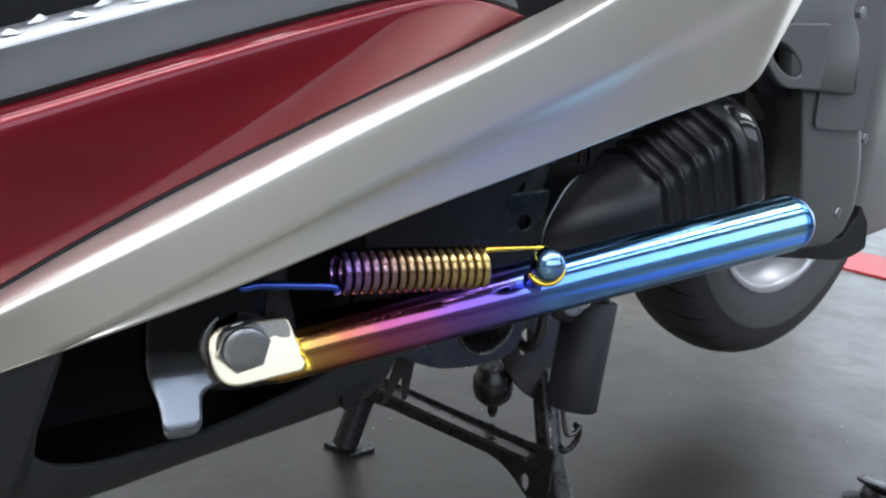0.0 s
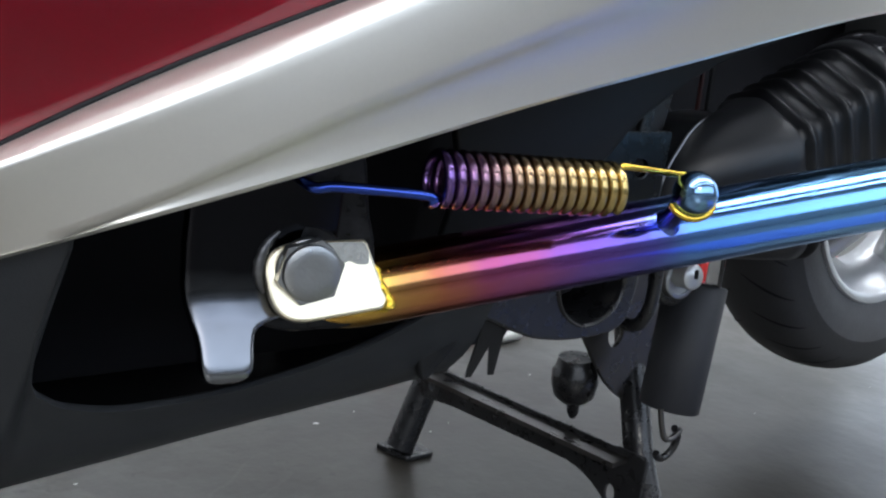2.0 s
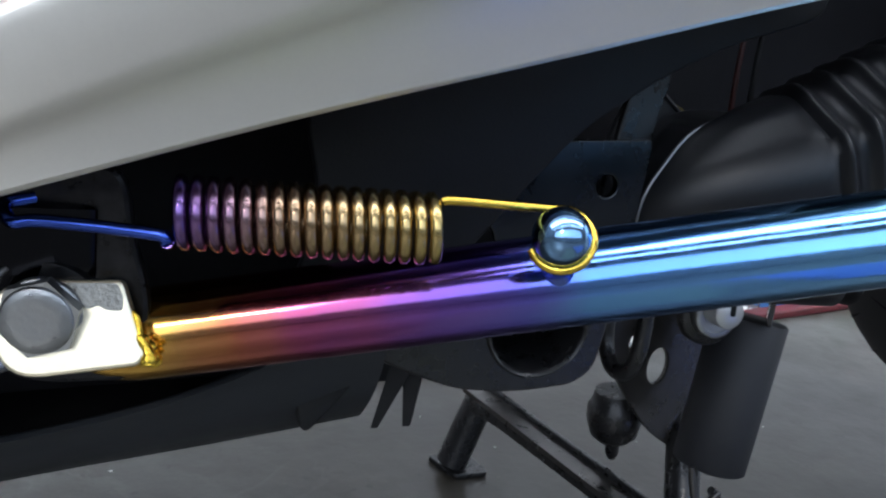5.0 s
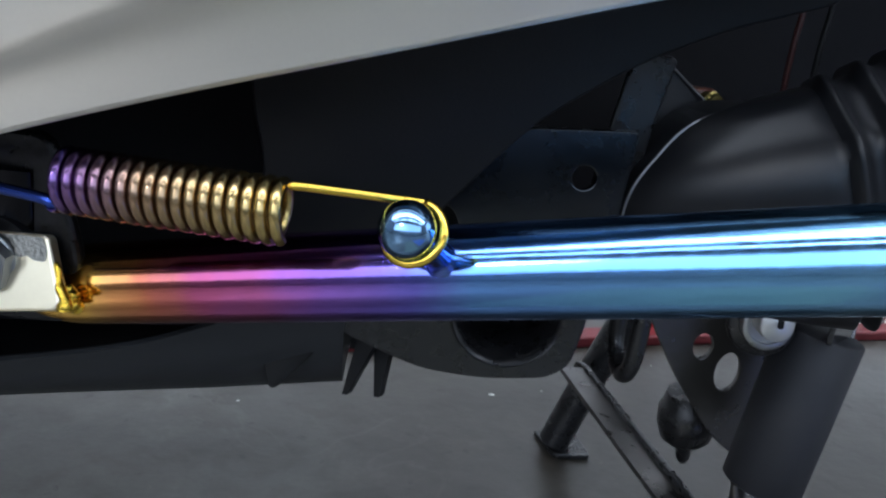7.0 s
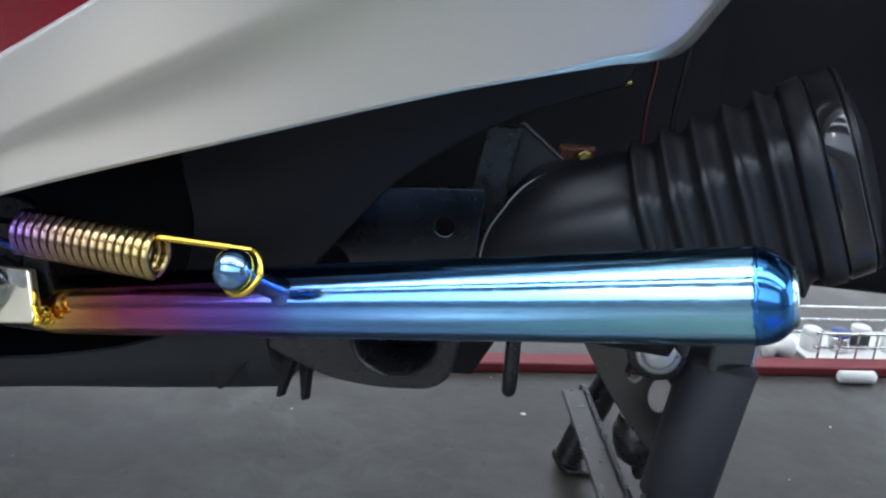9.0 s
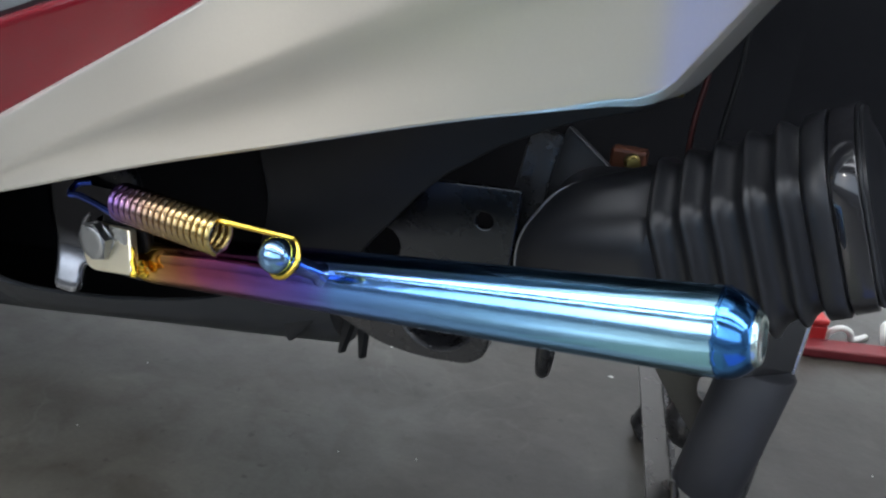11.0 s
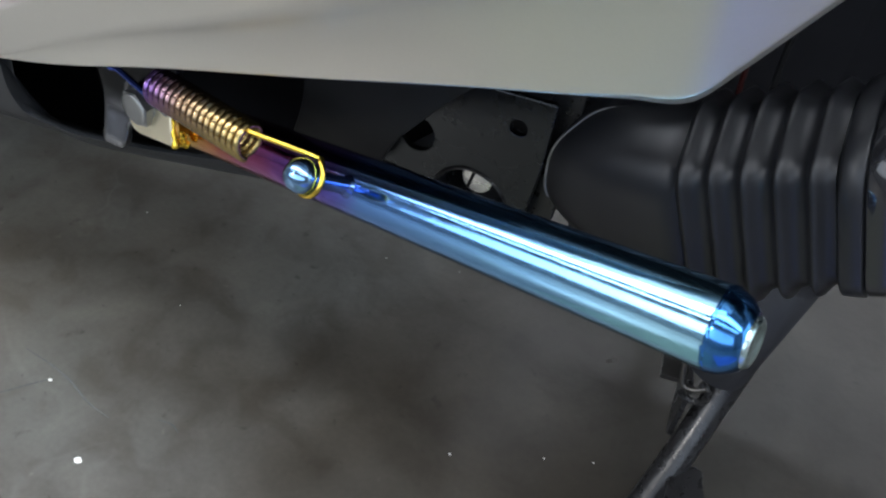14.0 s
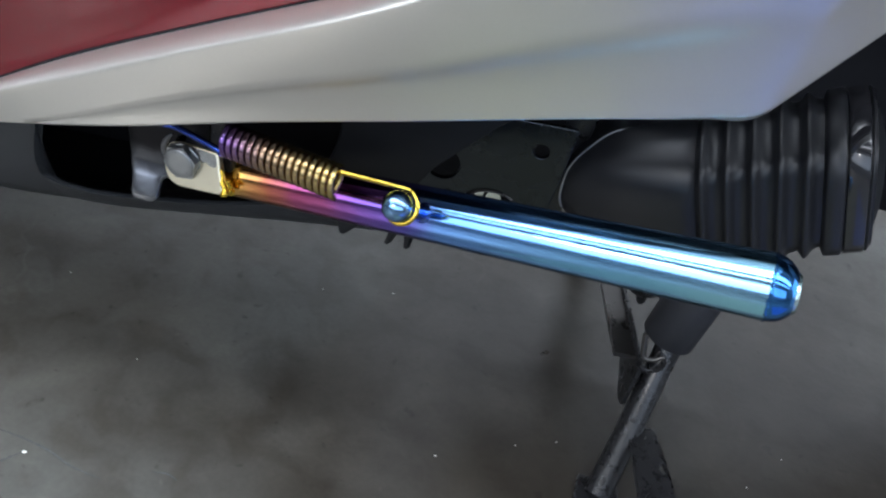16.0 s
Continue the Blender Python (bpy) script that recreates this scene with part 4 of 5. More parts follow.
part("duct_cuff", loft([duct_ring(duct_at(e + s), out, 0.80, SOFT) for s, out in ((-0.001, -0.002), (0.0, 0.0006), (0.0006, 0.0012), (0.0066, 0.0014), (0.0070, 0.0008), (0.0072, -0.0012), (0.0180, -0.0012), (0.0184, -0.006), (0.0210, -0.014), (0.0225, -0.022))], True, True), rubber, duct, "smooth matt rubber cuff")
part("duct_clamp", loft([duct_ring(duct_at(e + s), out, 0.80, SOFT) for s, out in ((0.0074, -0.0014), (0.0076, 0.0004), (0.0082, 0.0009), (0.0150, 0.0009), (0.0156, 0.0004), (0.0158, -0.0014))], True), clamp_gloss, duct, "shiny black clamp band")
part("clamp_edge", loft([duct_ring(duct_at(e + s), out, 0.80, SOFT) for s, out in ((0.0160, -0.0014), (0.0161, 0.0002), (0.0166, 0.0004), (0.0169, 0.0002), (0.0170, -0.0014))], True), rubber, duct, "thin raised rubber edge")

# ---- belt case ----
def case_piece(plan, z0, z1, lean=0.0):
    """An upright cast piece over a plan (x, y), with a rounded top and bottom edge."""
    cx = sum(p[0] for p in plan) / len(plan)
    cy = sum(p[1] for p in plan) / len(plan)
    rows = []
    for z, k in ((z0, 0.93), (z0 + 0.002, 0.975), (z0 + 0.006, 1.0), (z1 - 0.006, 1.0), (z1 - 0.002, 0.985), (z1, 0.96)):
        rows.append([Vector((cx + (p[0] - cx) * k + lean * (z - z0), cy + (p[1] - cy) * k, z)) for p in plan])
    return loft(rows, True, True)


def case_level(z, grow=0.0):
    """The cover's outline at a height: a slanted fore edge, a flat outer face and a rounded rear edge."""
    fl = 0.5428 + (0.3235 - z) * 0.33
    bl = curve_at([(0.205, 0.566), (0.235, 0.563), (0.263, 0.5627), (0.2895, 0.5593), (0.325, 0.5429), (0.34, 0.537)], z)
    fr = curve_at([(0.205, 0.606), (0.222, 0.620), (0.233, 0.6344), (0.25, 0.6396), (0.278, 0.636), (0.323, 0.6175), (0.34, 0.611)], z)
    y = 0.345 + grow
    return [Vector((p[0], p[1], z)) for p in rounded([(bl + 0.03, 0.43), (bl + grow, 0.366), (fl + grow, y), (fr - grow, y), (fr + 0.014 - grow, 0.368), (fr + 0.02, 0.43)], [0.004, 0.004, 0.003, 0.010, 0.008, 0.004])]


case = sharpen(part("belt_case", loft([case_level(z, g) for z, g in ((0.2165, 0.010), (0.2185, 0.004), (0.222, 0.001), (0.230, 0.0), (0.245, 0.0), (0.265, 0.0), (0.285, 0.0), (0.305, 0.0), (0.330, 0.0))], True, True), case_paint, scooter, "matt grey cast belt case"), 38)
hump = rounded([(0.5168, 0.3232), (0.505, 0.354), (0.5059, 0.3683), (0.5129, 0.377), (0.53, 0.40), (0.575, 0.40), (0.5683, 0.3738), (0.5837, 0.3583), (0.5905, 0.3228)], [0.002, 0.008, 0.006, 0.006, 0.01, 0.01, 0.004, 0.008, 0.002])
sharpen(part("case_hump", slab(hump, (0, 0.347, 0), (1, 0, 0), (0, 0, 1), 0.011, bevel=0.0035), case_paint, case), 38)
part("case_core", slab(rounded([(0.560, 0.300), (0.552, 0.40), (0.62, 0.40), (0.62, 0.300)], 0.006), (0, 0.42, 0), (1, 0, 0), (0, 0, 1), 0.0772), case_paint, case)
rear_plan = rounded([(0.630, 0.48), (0.632, 0.372), (0.68, 0.366), (0.88, 0.42), (0.90, 0.50)], [0.01, 0.02, 0.03, 0.04, 0.02])
sharpen(part("case_rear", case_piece(rear_plan, 0.212, 0.44), case_paint, case), 40)
hole = [(0.5042 + 0.0184 * math.cos(t) * 0.924 + 0.0066 * math.sin(t) * 0.38, 0.3388 - 0.0184 * math.cos(t) * 0.38 + 0.0066 * math.sin(t) * 0.924) for t in [2 * math.pi * i / 24 for i in range(24)]]
part("case_ear", slab(rounded([(0.4864, 0.3462), (0.4983, 0.3590), (0.545, 0.3640), (0.545, 0.3235), (0.5037, 0.3225), (0.4840, 0.3360)], [0.003, 0.006, 0.004, 0.003, 0.010, 0.005]), (0, 0.3402, 0), (1, 0, 0), (0, 0, 1), 0.005, [hole], bevel=0.0012), case_paint, case, smooth=False)
part("case_foot", slab(rounded([(0.5586, 0.2335), (0.6151, 0.2214), (0.6461, 0.2201), (0.662, 0.2366), (0.6637, 0.2463), (0.6795, 0.2318), (0.6835, 0.2119), (0.6659, 0.2062), (0.6442, 0.2044), (0.5637, 0.2115)], 0.004), (0, 0.361, 0), (1, 0, 0), (0, 0, 1), 0.006, bevel=0.001), black_plastic, case, "matt black lower guard", False)
for x, y, z in ((0.6135, 0.345, 0.2432), (0.5660, 0.330, 0.3725), (0.669, 0.3655, 0.2935)):
    part("case_bolt", turned((x, y + 0.003, z), (0, -1, 0), [(0, 0.0040), (0.0036, 0.0040), (0.0040, 0.0034), (0.0041, 0.001)], 6), bolt_zinc, case, "small hexagon bolt", False)
part("case_web", slab(rounded([(0.508, 0.318), (0.500, 0.352), (0.512, 0.372), (0.560, 0.385), (0.560, 0.318)], 0.006), (0, 0.362, 0), (1, 0, 0), (0, 0, 1), 0.008, bevel=0.001), inner_plastic, case, "black wall behind the ear")
part("intake_flange", slab(circle2(0.0, 0.0, 0.034, 36), (0.556, 0.402, 0.300), Vector((0.45, -0.9, 0)), (0, 0, 1), -0.012), inner_plastic, case, "black intake flange")

# ---- rear wheel ----
AXLE = Vector((0.7985, 0.5305, 0.2435))
ww = Vector((-math.sin(radians(1.7)), math.cos(radians(1.7)), 0))
wa, wb = Vector((math.cos(radians(1.7)), math.sin(radians(1.7)), 0)), Vector((0, 0, 1))
RT, RR, SLIM = 0.1856, 0.117, 0.75


def wheel_ring(s, r, n=72):
    return ring(AXLE + ww * (s * SLIM), wa, wb, r, n=n)


prof = []
for i in range(13):
    t = math.pi * i / 12
    prof.append((-0.054 * math.cos(t), RR + 0.033 + (RT - RR - 0.033) * math.sin(t) ** 0.7))
tyre = part("rear_tyre", loft([wheel_ring(s, r) for s, r in prof], True), tyre_rubber, scooter, "black scooter tyre, raised off the floor")
part("sidewall", loft([wheel_ring(s, r) for s, r in ((-0.0540, RR + 0.0335), (-0.0545, RR + 0.025), (-0.0520, RR + 0.014), (-0.044, RR))], True), sidewall, tyre, "dusty grey tyre sidewall")
part("sidewall", loft([wheel_ring(s, r) for s, r in ((0.0540, RR + 0.0335), (0.0545, RR + 0.025), (0.044, RR))], True), sidewall, tyre)
for i in range(30):
    for sgn in (-1, 1):
        t0 = 2 * math.pi * i / 30 + (0.1 if sgn > 0 else 0)
        rows = []
        for k in range(7):
            q = math.pi * (0.5 - sgn * (0.06 + 0.055 * k))
            s_, r_ = -0.054 * math.cos(q), RR + 0.033 + (RT - RR - 0.033) * math.sin(q) ** 0.7 + 0.0003
            w_ = 0.010 * math.sin(math.pi * (k + 0.4) / 6.8)
            rows.append([AXLE + ww * (s_ * SLIM) + (wa * math.cos(t0 + 0.030 * k + e_) + wb * math.sin(t0 + 0.030 * k + e_)) * r_ for e_ in (-w_, w_)])
        part("tread_groove", loft(rows), inner_plastic, tyre)
rim = part("rim", loft([wheel_ring(s, r) for s, r in ((-0.044, RR), (-0.047, RR - 0.001), (-0.047, RR - 0.006), (-0.042, RR - 0.009), (-0.030, RR - 0.014), (-0.018, RR - 0.030), (0.018, RR - 0.030), (0.030, RR - 0.014), (0.044, RR))], True), alloy, tyre, "pale silver alloy rim")
for i in range(5):
    t = 2 * math.pi * i / 5 + 0.25
    d = wa * math.cos(t) + wb * math.sin(t)
    part("spoke", sweep([AXLE - ww * 0.028 + d * 0.02, AXLE - ww * 0.026 + d * 0.06, AXLE - ww * 0.012 + d * (RR - 0.026)], [0.016, 0.011, 0.012], 10), alloy, tyre)
part("hub", turned(AXLE - ww * 0.045, ww, [(0, 0.02), (0.004, 0.032), (0.08, 0.032)], 28), alloy, tyre)

# ---- centre stand ----
def leg(points, r):
    return sweep(smooth_path(points, 6), r, 14)


STAND_L, STAND_R = Vector((0.4400, 0.4500, 0.170)), Vector((0.4300, 0.583, 0.155))
centre_stand = part("centre_stand", leg([STAND_L, (0.4385, 0.4390, 0.130), (0.4352, 0.4240, 0.100), (0.4300, 0.4080, 0.070), (0.4230, 0.3830, 0.040), (0.4110, 0.3440, 0.004)], 0.0088), black_paint, scooter, "black steel centre stand")
part("leg", leg([STAND_R, (0.4110, 0.5845, 0.10), (0.3940, 0.5870, 0.05), (0.3800, 0.5880, 0.006)], 0.0105), black_paint, centre_stand)
part("foot_plate", slab(rounded([(0.368, 0.604), (0.379, 0.575), (0.404, 0.577), (0.398, 0.606)], 0.004), (0, 0, 0.0), (1, 0, 0), (0, 1, 0), 0.004, bevel=0.001), black_paint, centre_stand, smooth=False)
part("foot_plate", slab(rounded([(0.396, 0.338), (0.424, 0.333), (0.426, 0.354), (0.398, 0.359)], 0.004), (0, 0, 0.0), (1, 0, 0), (0, 1, 0), 0.004, bevel=0.001), black_paint, centre_stand, smooth=False)
part("kick_lever", slab(rounded([(0.4205, 0.3800), (0.4380, 0.3830), (0.4560, 0.3180), (0.4640, 0.2900), (0.4380, 0.2850), (0.4300, 0.3150)], [0.003, 0.003, 0.01, 0.006, 0.006, 0.01]), (0, 0, 0.034), (1, 0, 0), (0, 1, 0), 0.004, [circle2(0.4445, 0.352, 0.0026, 12, 0.0035)], bevel=0.001), black_paint, centre_stand, "flat black foot lever", False)
BAR_R, BAR_L = Vector((0.3860, 0.562, 0.066)), Vector((0.4140, 0.4010, 0.070))
bw = (BAR_L - BAR_R).normalized()
bar_up = (Vector((0, 0, 1)) - bw * bw.z).normalized()
bl = (BAR_L - BAR_R).length
part("cross_plate", slab(rounded([(-0.012, -0.014), (0.02, -0.010), (bl - 0.03, -0.008), (bl, -0.030), (bl + 0.010, -0.028), (bl + 0.012, 0.013), (0.0, 0.012), (-0.014, 0.008)], [0.006, 0.01, 0.02, 0.004, 0.003, 0.003, 0.006, 0.006]), BAR_R, bw, bar_up, 0.003, [circle2(-0.001, -0.003, 0.0035, 14), circle2(bl - 0.009, -0.016, 0.0035, 14, 0.006)], bevel=0.0006), black_paint, centre_stand, smooth=False)
part("cross_flange", slab([(0.0, 0.0), (bl, 0.0), (bl, 0.017), (0.0, 0.017)], BAR_R + bar_up * 0.0095, bw, bw.cross(bar_up), 0.003), gusset_metal, centre_stand, smooth=False)
part("gusset", slab(rounded([(0.356, 0.200), (0.370, 0.172), (0.3860, 0.1456), (0.3995, 0.1272), (0.414, 0.110), (0.4370, 0.096), (0.446, 0.110), (0.446, 0.205)], [0.01, 0.02, 0.02, 0.02, 0.02, 0.004, 0.01, 0.01]), (0, 0.430, 0), (1, 0, 0), (0, 0, 1), 0.003, [circle2(0.4127, 0.1451, 0.0056, 18, 0.0095), circle2(0.3990, 0.1565, 0.0042, 16, 0.0062)], bevel=0.0006), gusset_metal, centre_stand, "dark steel gusset with round holes", False)

# rubber sleeve on the lever, with its black strap and bolt
SL0, SL1 = Vector((0.4308, 0.3925, 0.1830)), Vector((0.4200, 0.3870, 0.1140))
sl = (SL1 - SL0)
sleeve = part("rubber_sleeve", turned(SL0, sl, [(0, 0.0155), (0.001, 0.0165), (sl.length * 0.5, 0.0164), (sl.length - 0.001, 0.0162), (sl.length, 0.0150)], 32), sleeve_rubber, centre_stand, "thick black rubber sleeve")
strap_way = Vector((0.0224, 0.0250, 0)).normalized()
part("strap", slab(rounded([(-0.004, 0.001), (0.030, -0.004), (0.031, 0.040), (-0.002, 0.040)], 0.002), (0.4235, 0.3745, 0.1850), strap_way, (0, 0, 1), 0.0022, bevel=0.0006), clamp_gloss, centre_stand, "glossy black steel strap", False)
part("strap_edge", sweep([(0.4440, 0.3955, 0.172), (0.4450, 0.3965, 0.192), (0.4466, 0.3985, 0.228)], 0.0016, 10), steel, centre_stand, "bright steel rod")
NUT = Vector((0.4020, 0.3705, 0.1912))
NUT_WAY = Vector((-0.1, -1, 0.1)).normalized()
nut = part("stand_nut", turned(NUT + Vector((0.0004, 0.018, -0.005)), NUT_WAY, [(0, 0.0130), (0.004, 0.0130), (0.0050, 0.0122)], 32), black_paint, centre_stand, "black rubber-faced pivot washer")
part("nut_collar", turned(NUT + Vector((0.0004, 0.0140, -0.0036)), NUT_WAY, [(0, 0.0098), (0.005, 0.0098), (0.0056, 0.0092), (0.0056, 0.0072), (0.0048, 0.0070)], 32), bolt_zinc, nut, "bright steel collar")
end = part("nut_end", turned(NUT + Vector((0, 0.0100, 0)), NUT_WAY, [(0, 0.0066), (0.0092, 0.0066), (0.0100, 0.0060)], 28), alloy, nut, "bright steel stud end with a keyhole")
part("keyhole", slab(rounded([(-0.0010, 0.0), (0.0010, 0.0), (0.0010, 0.0048), (-0.0010, 0.0048)], 0.0008), NUT + NUT_WAY * 0.0002, Vector((1, -0.1, 0)), (0, 0.1, 1), 0.0006), inner_plastic, end, smooth=False)
# pull ring and hook
RC = Vector((0.4155, 0.3800, 0.0970))
part("pull_ring", sweep([RC + Vector((0.0072 * math.sin(t), -0.002 * math.cos(t), 0.0095 * math.cos(t))) for t in [0.2 + 0.28 * k for k in range(15)]], 0.0021, 8), black_paint, centre_stand, "black steel pull ring")
part("ring_hook", sweep(smooth_path([(0.4055, 0.3800, 0.118), (0.4070, 0.3785, 0.109), (0.4092, 0.3770, 0.1020), (0.4150, 0.3765, 0.1020), (0.4205, 0.3770, 0.1060)], 6), 0.0016, 8), gusset_metal, centre_stand, "bent bright steel hook")

part("brass_fitting", block((-0.0034, -0.002, -0.0014), (0.0034, 0.002, 0.0014), 0.0009, pose(0.3725, 0.380, 0.3000, 0, -8, 0)), brass_dull, scooter, "small dull brass tab")
part("brass_fitting", turned((0.3600, 0.380, 0.2690), (0.2, -1, 0.1), [(0, 0.0035), (0.004, 0.0035), (0.0045, 0.0025), (0.007, 0.0024), (0.0072, 0.001)], 12), brass_dull, scooter, "small dull brass fitting")

# ---- engine underside ----
loop_way = Vector((0.05, -1, 0)).normalized()
part("hanging_loop", sweep(smooth_path([Vector((0.3408, 0.3530, 0.1850)) + loop_way * u + Vector((0, 0, v)) for u, v in ((-0.0108, 0.030), (-0.0110, 0.012), (-0.0100, 0.001), (-0.0060, -0.0064), (0.0, -0.0088), (0.0060, -0.0064), (0.0100, 0.001), (0.0110, 0.012), (0.0104, 0.030))], 5), 0.0030, 12), black_paint, scooter, "black hanging rubber loop")
KN = Vector((0.4105, 0.4460, 0.1040))
part("drain_plug", turned(KN + Vector((-0.004, 0.004, 0.024)), (0.12, 0, -1), [(0.006, 0.0105), (0.012, 0.0120), (0.0145, 0.0138), (0.022, 0.0142), (0.030, 0.0122), (0.034, 0.008), (0.0345, 0.004), (0.042, 0.0035), (0.045, 0.002)], 24), black_paint, scooter, "black round drain plug")
part("crankcase", block((0.31, 0.425, 0.205), (0.60, 0.60, 0.40), 0.02), inner_plastic, scooter, "dark engine crankcase")
for x, tongue in ((0.2475, [(0.0040, 0.0120), (0.0110, 0.0120), (0.0018, -0.0105), (-0.0004, -0.0110)]), (0.2585, [(-0.0030, 0.0120), (0.0040, 0.0120), (0.0014, -0.0105), (-0.0008, -0.0110)])):
    part("clip_tongue", slab(tongue, (x, 0.3425, 0.1755), Vector((1, -0.6, 0)), (0, 0, 1), 0.003), black_plastic, scooter, smooth=False)

# ---- the red edging and the things behind it ----
KERB = Vector((math.cos(radians(15)), math.sin(radians(15)), 0))
KN2 = Vector((-KERB.y, KERB.x, 0))
k0 = Vector((0.30, 0.722, 0))
tagged(finish("edging_board", slab([(-1.6, 0), (1.35, 0), (1.35, 0.0095), (-1.6, 0.0095)], k0, KERB, (0, 0, 1), -0.022, bevel=0.002), wood_red, smooth=False), "low red painted edging board on the floor", "edging", kind="structure")

# out of view: a blue reflector in place of a person's blue clothes
blue_sheet = slab(rounded([(0.50, -0.30), (0.98, -0.26), (0.95, 0.14), (0.53, 0.11)], 0.02), (0, 0, 0), (1, 0, 0), (0, 1, 0), 0.004, bevel=0.001)
tagged(finish("blue_reflector", blue_sheet, blue_plastic, smooth=False), "unseen blue sheet added on the floor, for blue clothing mirrored in the skirt", "sheet")

# an unseen sheet added on the floor beside the scooter, mirrored as lit floor in skirt and tube
sheet = block((0.256, -0.183, 0.0), (0.455, 0.195, 0.004), 0.001)
tagged(finish("reflector_sheet", sheet, reflector_tone, smooth=False), "flat grey-green sheet added on the concrete floor as a reflector", "cardboard")


def along_edging(a, b, z):
    return k0 + KERB * a + KN2 * b + Vector((0, 0, z))


box = tagged(new("tool_case"), "small red plastic tool case standing behind the edging board", "tool case")
box.matrix_world = Matrix.Translation(along_edging(0.212, 0.032, 0)) @ pose(0, 0, 0, 0, 0, 22)
part("body", block((-0.016, -0.012, 0.0), (0.016, 0.012, 0.022), 0.002), red_plastic, box, smooth=False)
part("lid", block((-0.0165, -0.0125, 0.0224), (0.0165, 0.0125, 0.028), 0.002), red_plastic, box, smooth=False)

tagged(finish("hose", sweep(smooth_path([along_edging(0.232, 0.032, 0.004), along_edging(0.236, 0.031, 0.013), along_edging(0.244, 0.030, 0.018), along_edging(0.253, 0.031, 0.014), along_edging(0.258, 0.034, 0.005), along_edging(0.275, 0.045, 0.004)], 8), 0.0030, 10), white_plastic), "cream rubber hose looped on the floor", "hose")

rack = tagged(new("wire_rack"), "bright wire rack of small parts behind the edging board", "rack")
rack.matrix_world = Matrix.Translation(along_edging(0.46, 0.062, 0)) @ pose(0, 0, 0, 0, 0, 15)
for z in (0.004, 0.018, 0.032):
    for y in (-0.035, 0.035):
        part("rail", sweep([(-0.13, y, z), (0.17, y, z)], 0.0015, 6), steel, rack)
for i in range(16):
    part("wire", sweep([(-0.125 + 0.0195 * i, -0.035, 0.004), (-0.125 + 0.0195 * i, -0.035, 0.034)], 0.0011, 6), steel, rack)
part("tray", block((-0.13, -0.034, 0.0), (0.17, 0.034, 0.0025), 0.0005), white_plastic, rack, smooth=False)
rng = random.Random(7)
for i in range(9):
    jar = tagged(new("small_jar"), "small clear-lidded parts jar standing on the rack", "jar", "parts jars")
    jar.matrix_world = Matrix.Translation(along_edging(0.345 + 0.028 * i, 0.062 + rng.uniform(-0.01, 0.01), 0.0026))
    part("body", turned((0, 0, 0), (0, 0, 1), [(0, 0.009), (0.002, 0.010), (0.014, 0.010), (0.016, 0.008)], 14), (white_plastic, steel, grey_plastic)[i % 3], jar)
    part("lid", turned((0, 0, 0.0161), (0, 0, 1), [(0, 0.0095), (0.005, 0.0095), (0.006, 0.008)], 14), (white_plastic, blue_plastic, white_plastic)[i % 3], jar)
tagged(finish("rag", sweep(smooth_path([along_edging(0.285, 0.040, 0.010), along_edging(0.300, 0.036, 0.013), along_edging(0.315, 0.045, 0.010)], 6), [0.010 + 0.004 * math.sin(k) for k in range(13)], 12), white_plastic), "crumpled white rag on the floor", "rag")
tagged(finish("plastic_tube", turned(along_edging(0.335, -0.012, 0.006), KERB, [(0, 0.004), (0.002, 0.006), (0.034, 0.006), (0.036, 0.004)], 14), white_plastic), "short white plastic tube lying on the floor", "tube")

tagged(finish("floor_band", slab([(1.60, 1.30), (1.655, 0.82), (1.70, 0.35), (2.00, 0.35), (1.88, 0.90), (1.80, 1.30)], (0, 0, 0.0005), (1, 0, 0), (0, 1, 0), 0.004), red_plastic, smooth=False), "worn red painted band across the concrete floor", "floor marking", kind="structure")
tube = tagged(new("squeeze_bottle"), "white plastic squeeze bottle with a green nozzle lying on the floor", "bottle")
tube.matrix_world = Matrix.Translation((1.035, 0.955, 0.0155)) @ pose(0, 0, 0, 0, 0, -28)
part("body", turned((-0.045, 0, 0), (1, 0, 0), [(0, 0.013), (0.002, 0.015), (0.060, 0.015), (0.066, 0.010)], 20), white_plastic, tube)
part("nozzle", turned((0.021, 0, 0), (1, 0, 0), [(0, 0.0085), (0.012, 0.0080), (0.034, 0.003)], 16), green_plastic, tube, "pale green cone nozzle")
tray = tagged(new("parts_tray"), "shallow bright blue parts tray behind the edging board", "tray")
tray.matrix_world = Matrix.Translation(along_edging(0.685, 0.045, 0)) @ pose(0, 0, 0, 0, 0, 15)
for lo, hi in (((-0.03, -0.02, 0), (0.03, -0.0175, 0.024)), ((-0.03, 0.0175, 0), (0.03, 0.02, 0.024)), ((-0.03, -0.0175, 0), (-0.0275, 0.0175, 0.024)), ((0.0275, -0.0175, 0), (0.03, 0.0175, 0.024))):
    part("side_panel", block(lo, hi, 0.0008), tray_blue, tray, smooth=False)
part("base_panel", block((-0.0275, -0.0175, 0), (0.0275, 0.0175, 0.0025)), tray_blue, tray, smooth=False)


def carton(at, half, height, body, band, label):
    """A small closed carton with a printed band round it."""
    thing = tagged(new("carton"), label, "carton", "cartons behind the edging")
    thing.matrix_world = Matrix.Translation(at) @ pose(0, 0, 0, 0, 0, 20)
    part("body", block((-half, -0.018, 0), (half, 0.018, height), 0.003), body, thing, smooth=False)
    part("band", block((-0.3 * half, -0.0184, 0.0), (0.1 * half, 0.0184, height + 0.0004), 0.003), band, thing, "printed band", False)


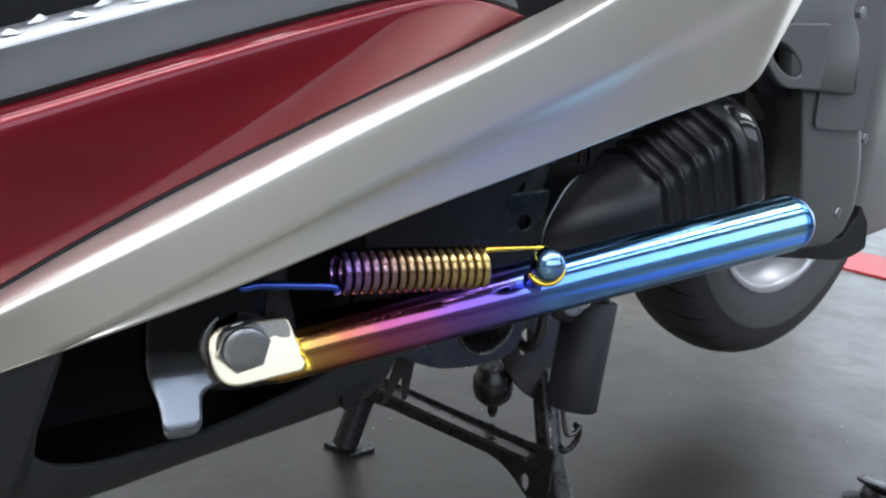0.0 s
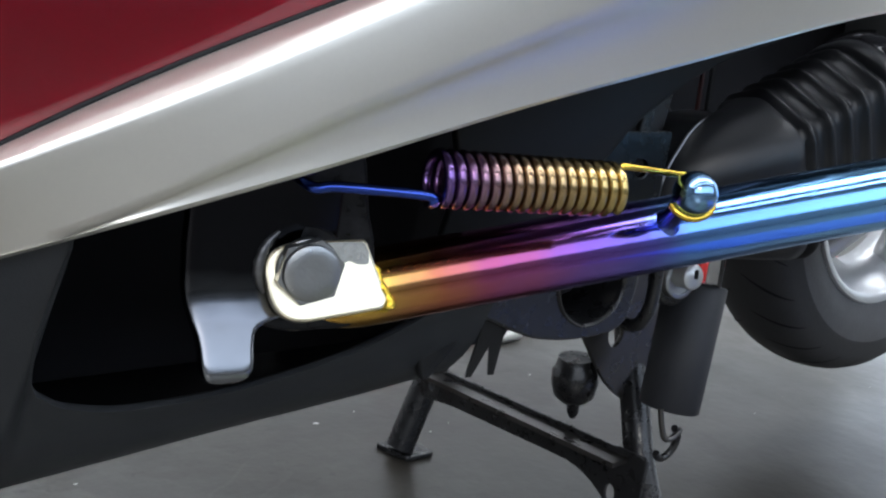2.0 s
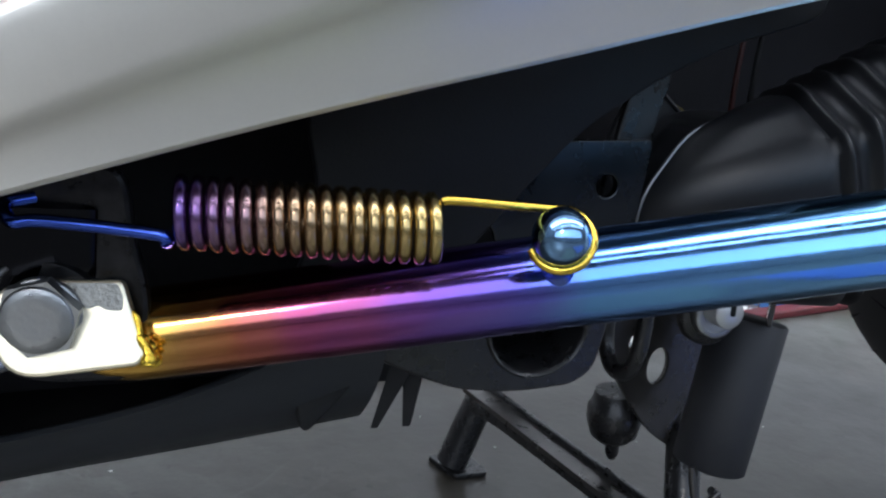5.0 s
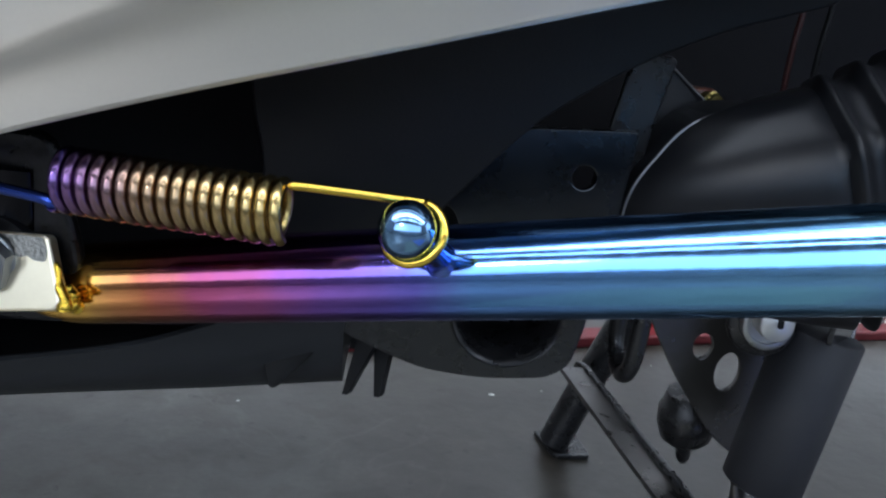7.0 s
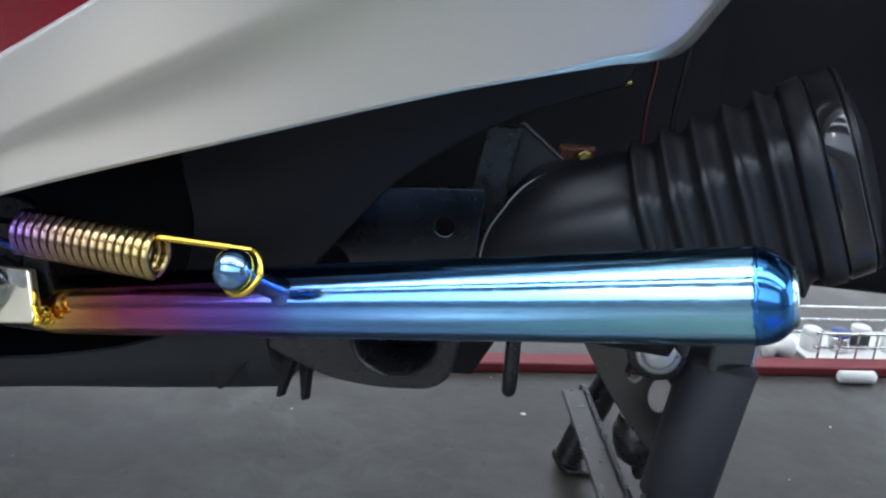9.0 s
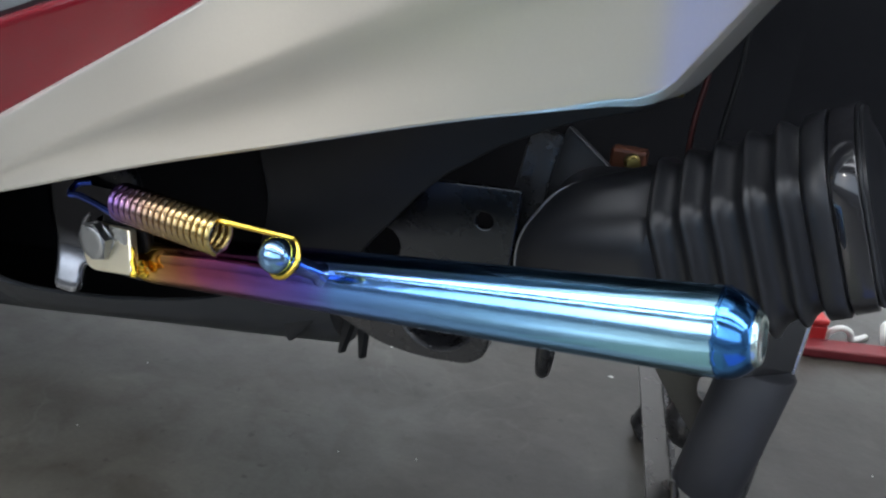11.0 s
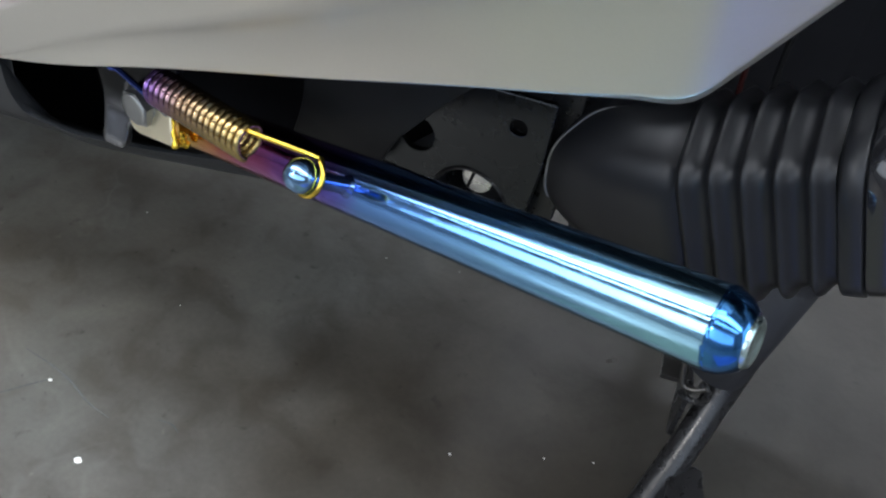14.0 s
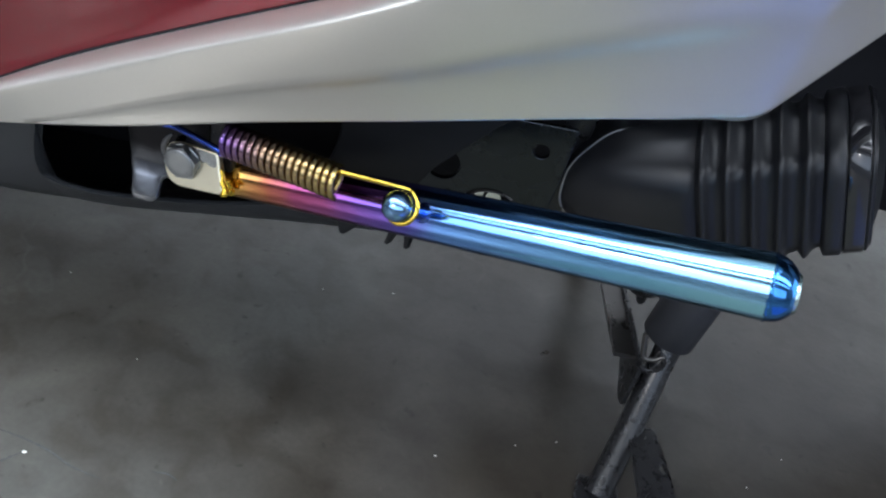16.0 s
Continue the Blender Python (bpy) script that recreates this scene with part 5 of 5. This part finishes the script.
carton(along_edging(0.805, 0.088, 0), 0.045, 0.036, white_plastic, red_plastic, "small white carton with a red band behind the edging board")
carton(along_edging(0.955, 0.040, 0), 0.030, 0.038, red_plastic, white_plastic, "small red carton with a white band behind the edging board")
# a low black stand and the glint of a plastic wrapper on the floor
foot = tagged(new("floor_stand"), "low glossy black stand with a flared rim on the floor", "stand")
foot.location = (0.725, 0.318, 0)
part("base", turned((0, 0, 0), (0.1, 0, 1), [(0, 0.030), (0.003, 0.031), (0.007, 0.020), (0.018, 0.0165)], 28), black_paint, foot)
part("rim", turned((0.002, 0, 0.018), (0.2, 0.1, 1), [(0, 0.016), (0.002, 0.023), (0.0045, 0.0235), (0.006, 0.019), (0.006, 0.004)], 28), black_paint, foot)

# pale curved scratches in the concrete
for way in ([(0.036, 0.2721), (0.058, 0.2708), (0.0786, 0.2673), (0.0968, 0.2614), (0.1166, 0.2589)], [(0.1416, 0.2728), (0.1505, 0.2743), (0.1578, 0.2717)], [(0.046, 0.236), (0.058, 0.252), (0.066, 0.262)]):
    line = smooth_path([(x, y, 0.0003) for x, y in way], 8)
    rows = []
    for k, p in enumerate(line):
        q = line[min(k + 1, len(line) - 1)] - line[max(k - 1, 0)]
        side = Vector((-q.y, q.x, 0)).normalized() * (0.0002 + 0.0006 * abs(math.sin(1.3 * k)) * math.sin(math.pi * (k + 0.5) / len(line)))
        rows.append([p - side, p + side + Vector((0, 0, 0.0001))])
    part("scratch", loft(rows), scratch_dust, bpy.data.objects["floor"], "pale curved scratch")

# chips and specks on the floor
bm = bmesh.new()
rng = random.Random(11)
chips = [(0.344, 0.656, 0.0030), (0.067, 0.262, 0.0020), (0.122, 0.229, 0.0032)]
chips += [(rng.uniform(-0.5, 1.6), rng.uniform(-0.1, 0.75), rng.choice((0.0007, 0.0009, 0.0014))) for _ in range(90)]
for x, y, r in chips:
    pts = [Vector((x + r * rng.uniform(0.5, 1.2) * math.cos(t), y + r * rng.uniform(0.3, 0.8) * math.sin(t), 0.0002)) for t in [2 * math.pi * k / 7 for k in range(7)]]
    top = bm.verts.new((x, y, 0.0008))
    vs = [bm.verts.new(p) for p in pts]
    for k in range(7):
        bm.faces.new((vs[k], vs[(k + 1) % 7], top))
tagged(finish("floor_chips", bm, white_plastic, smooth=False), "tiny pale chips and crumbs on the concrete", "debris", kind="stuff")
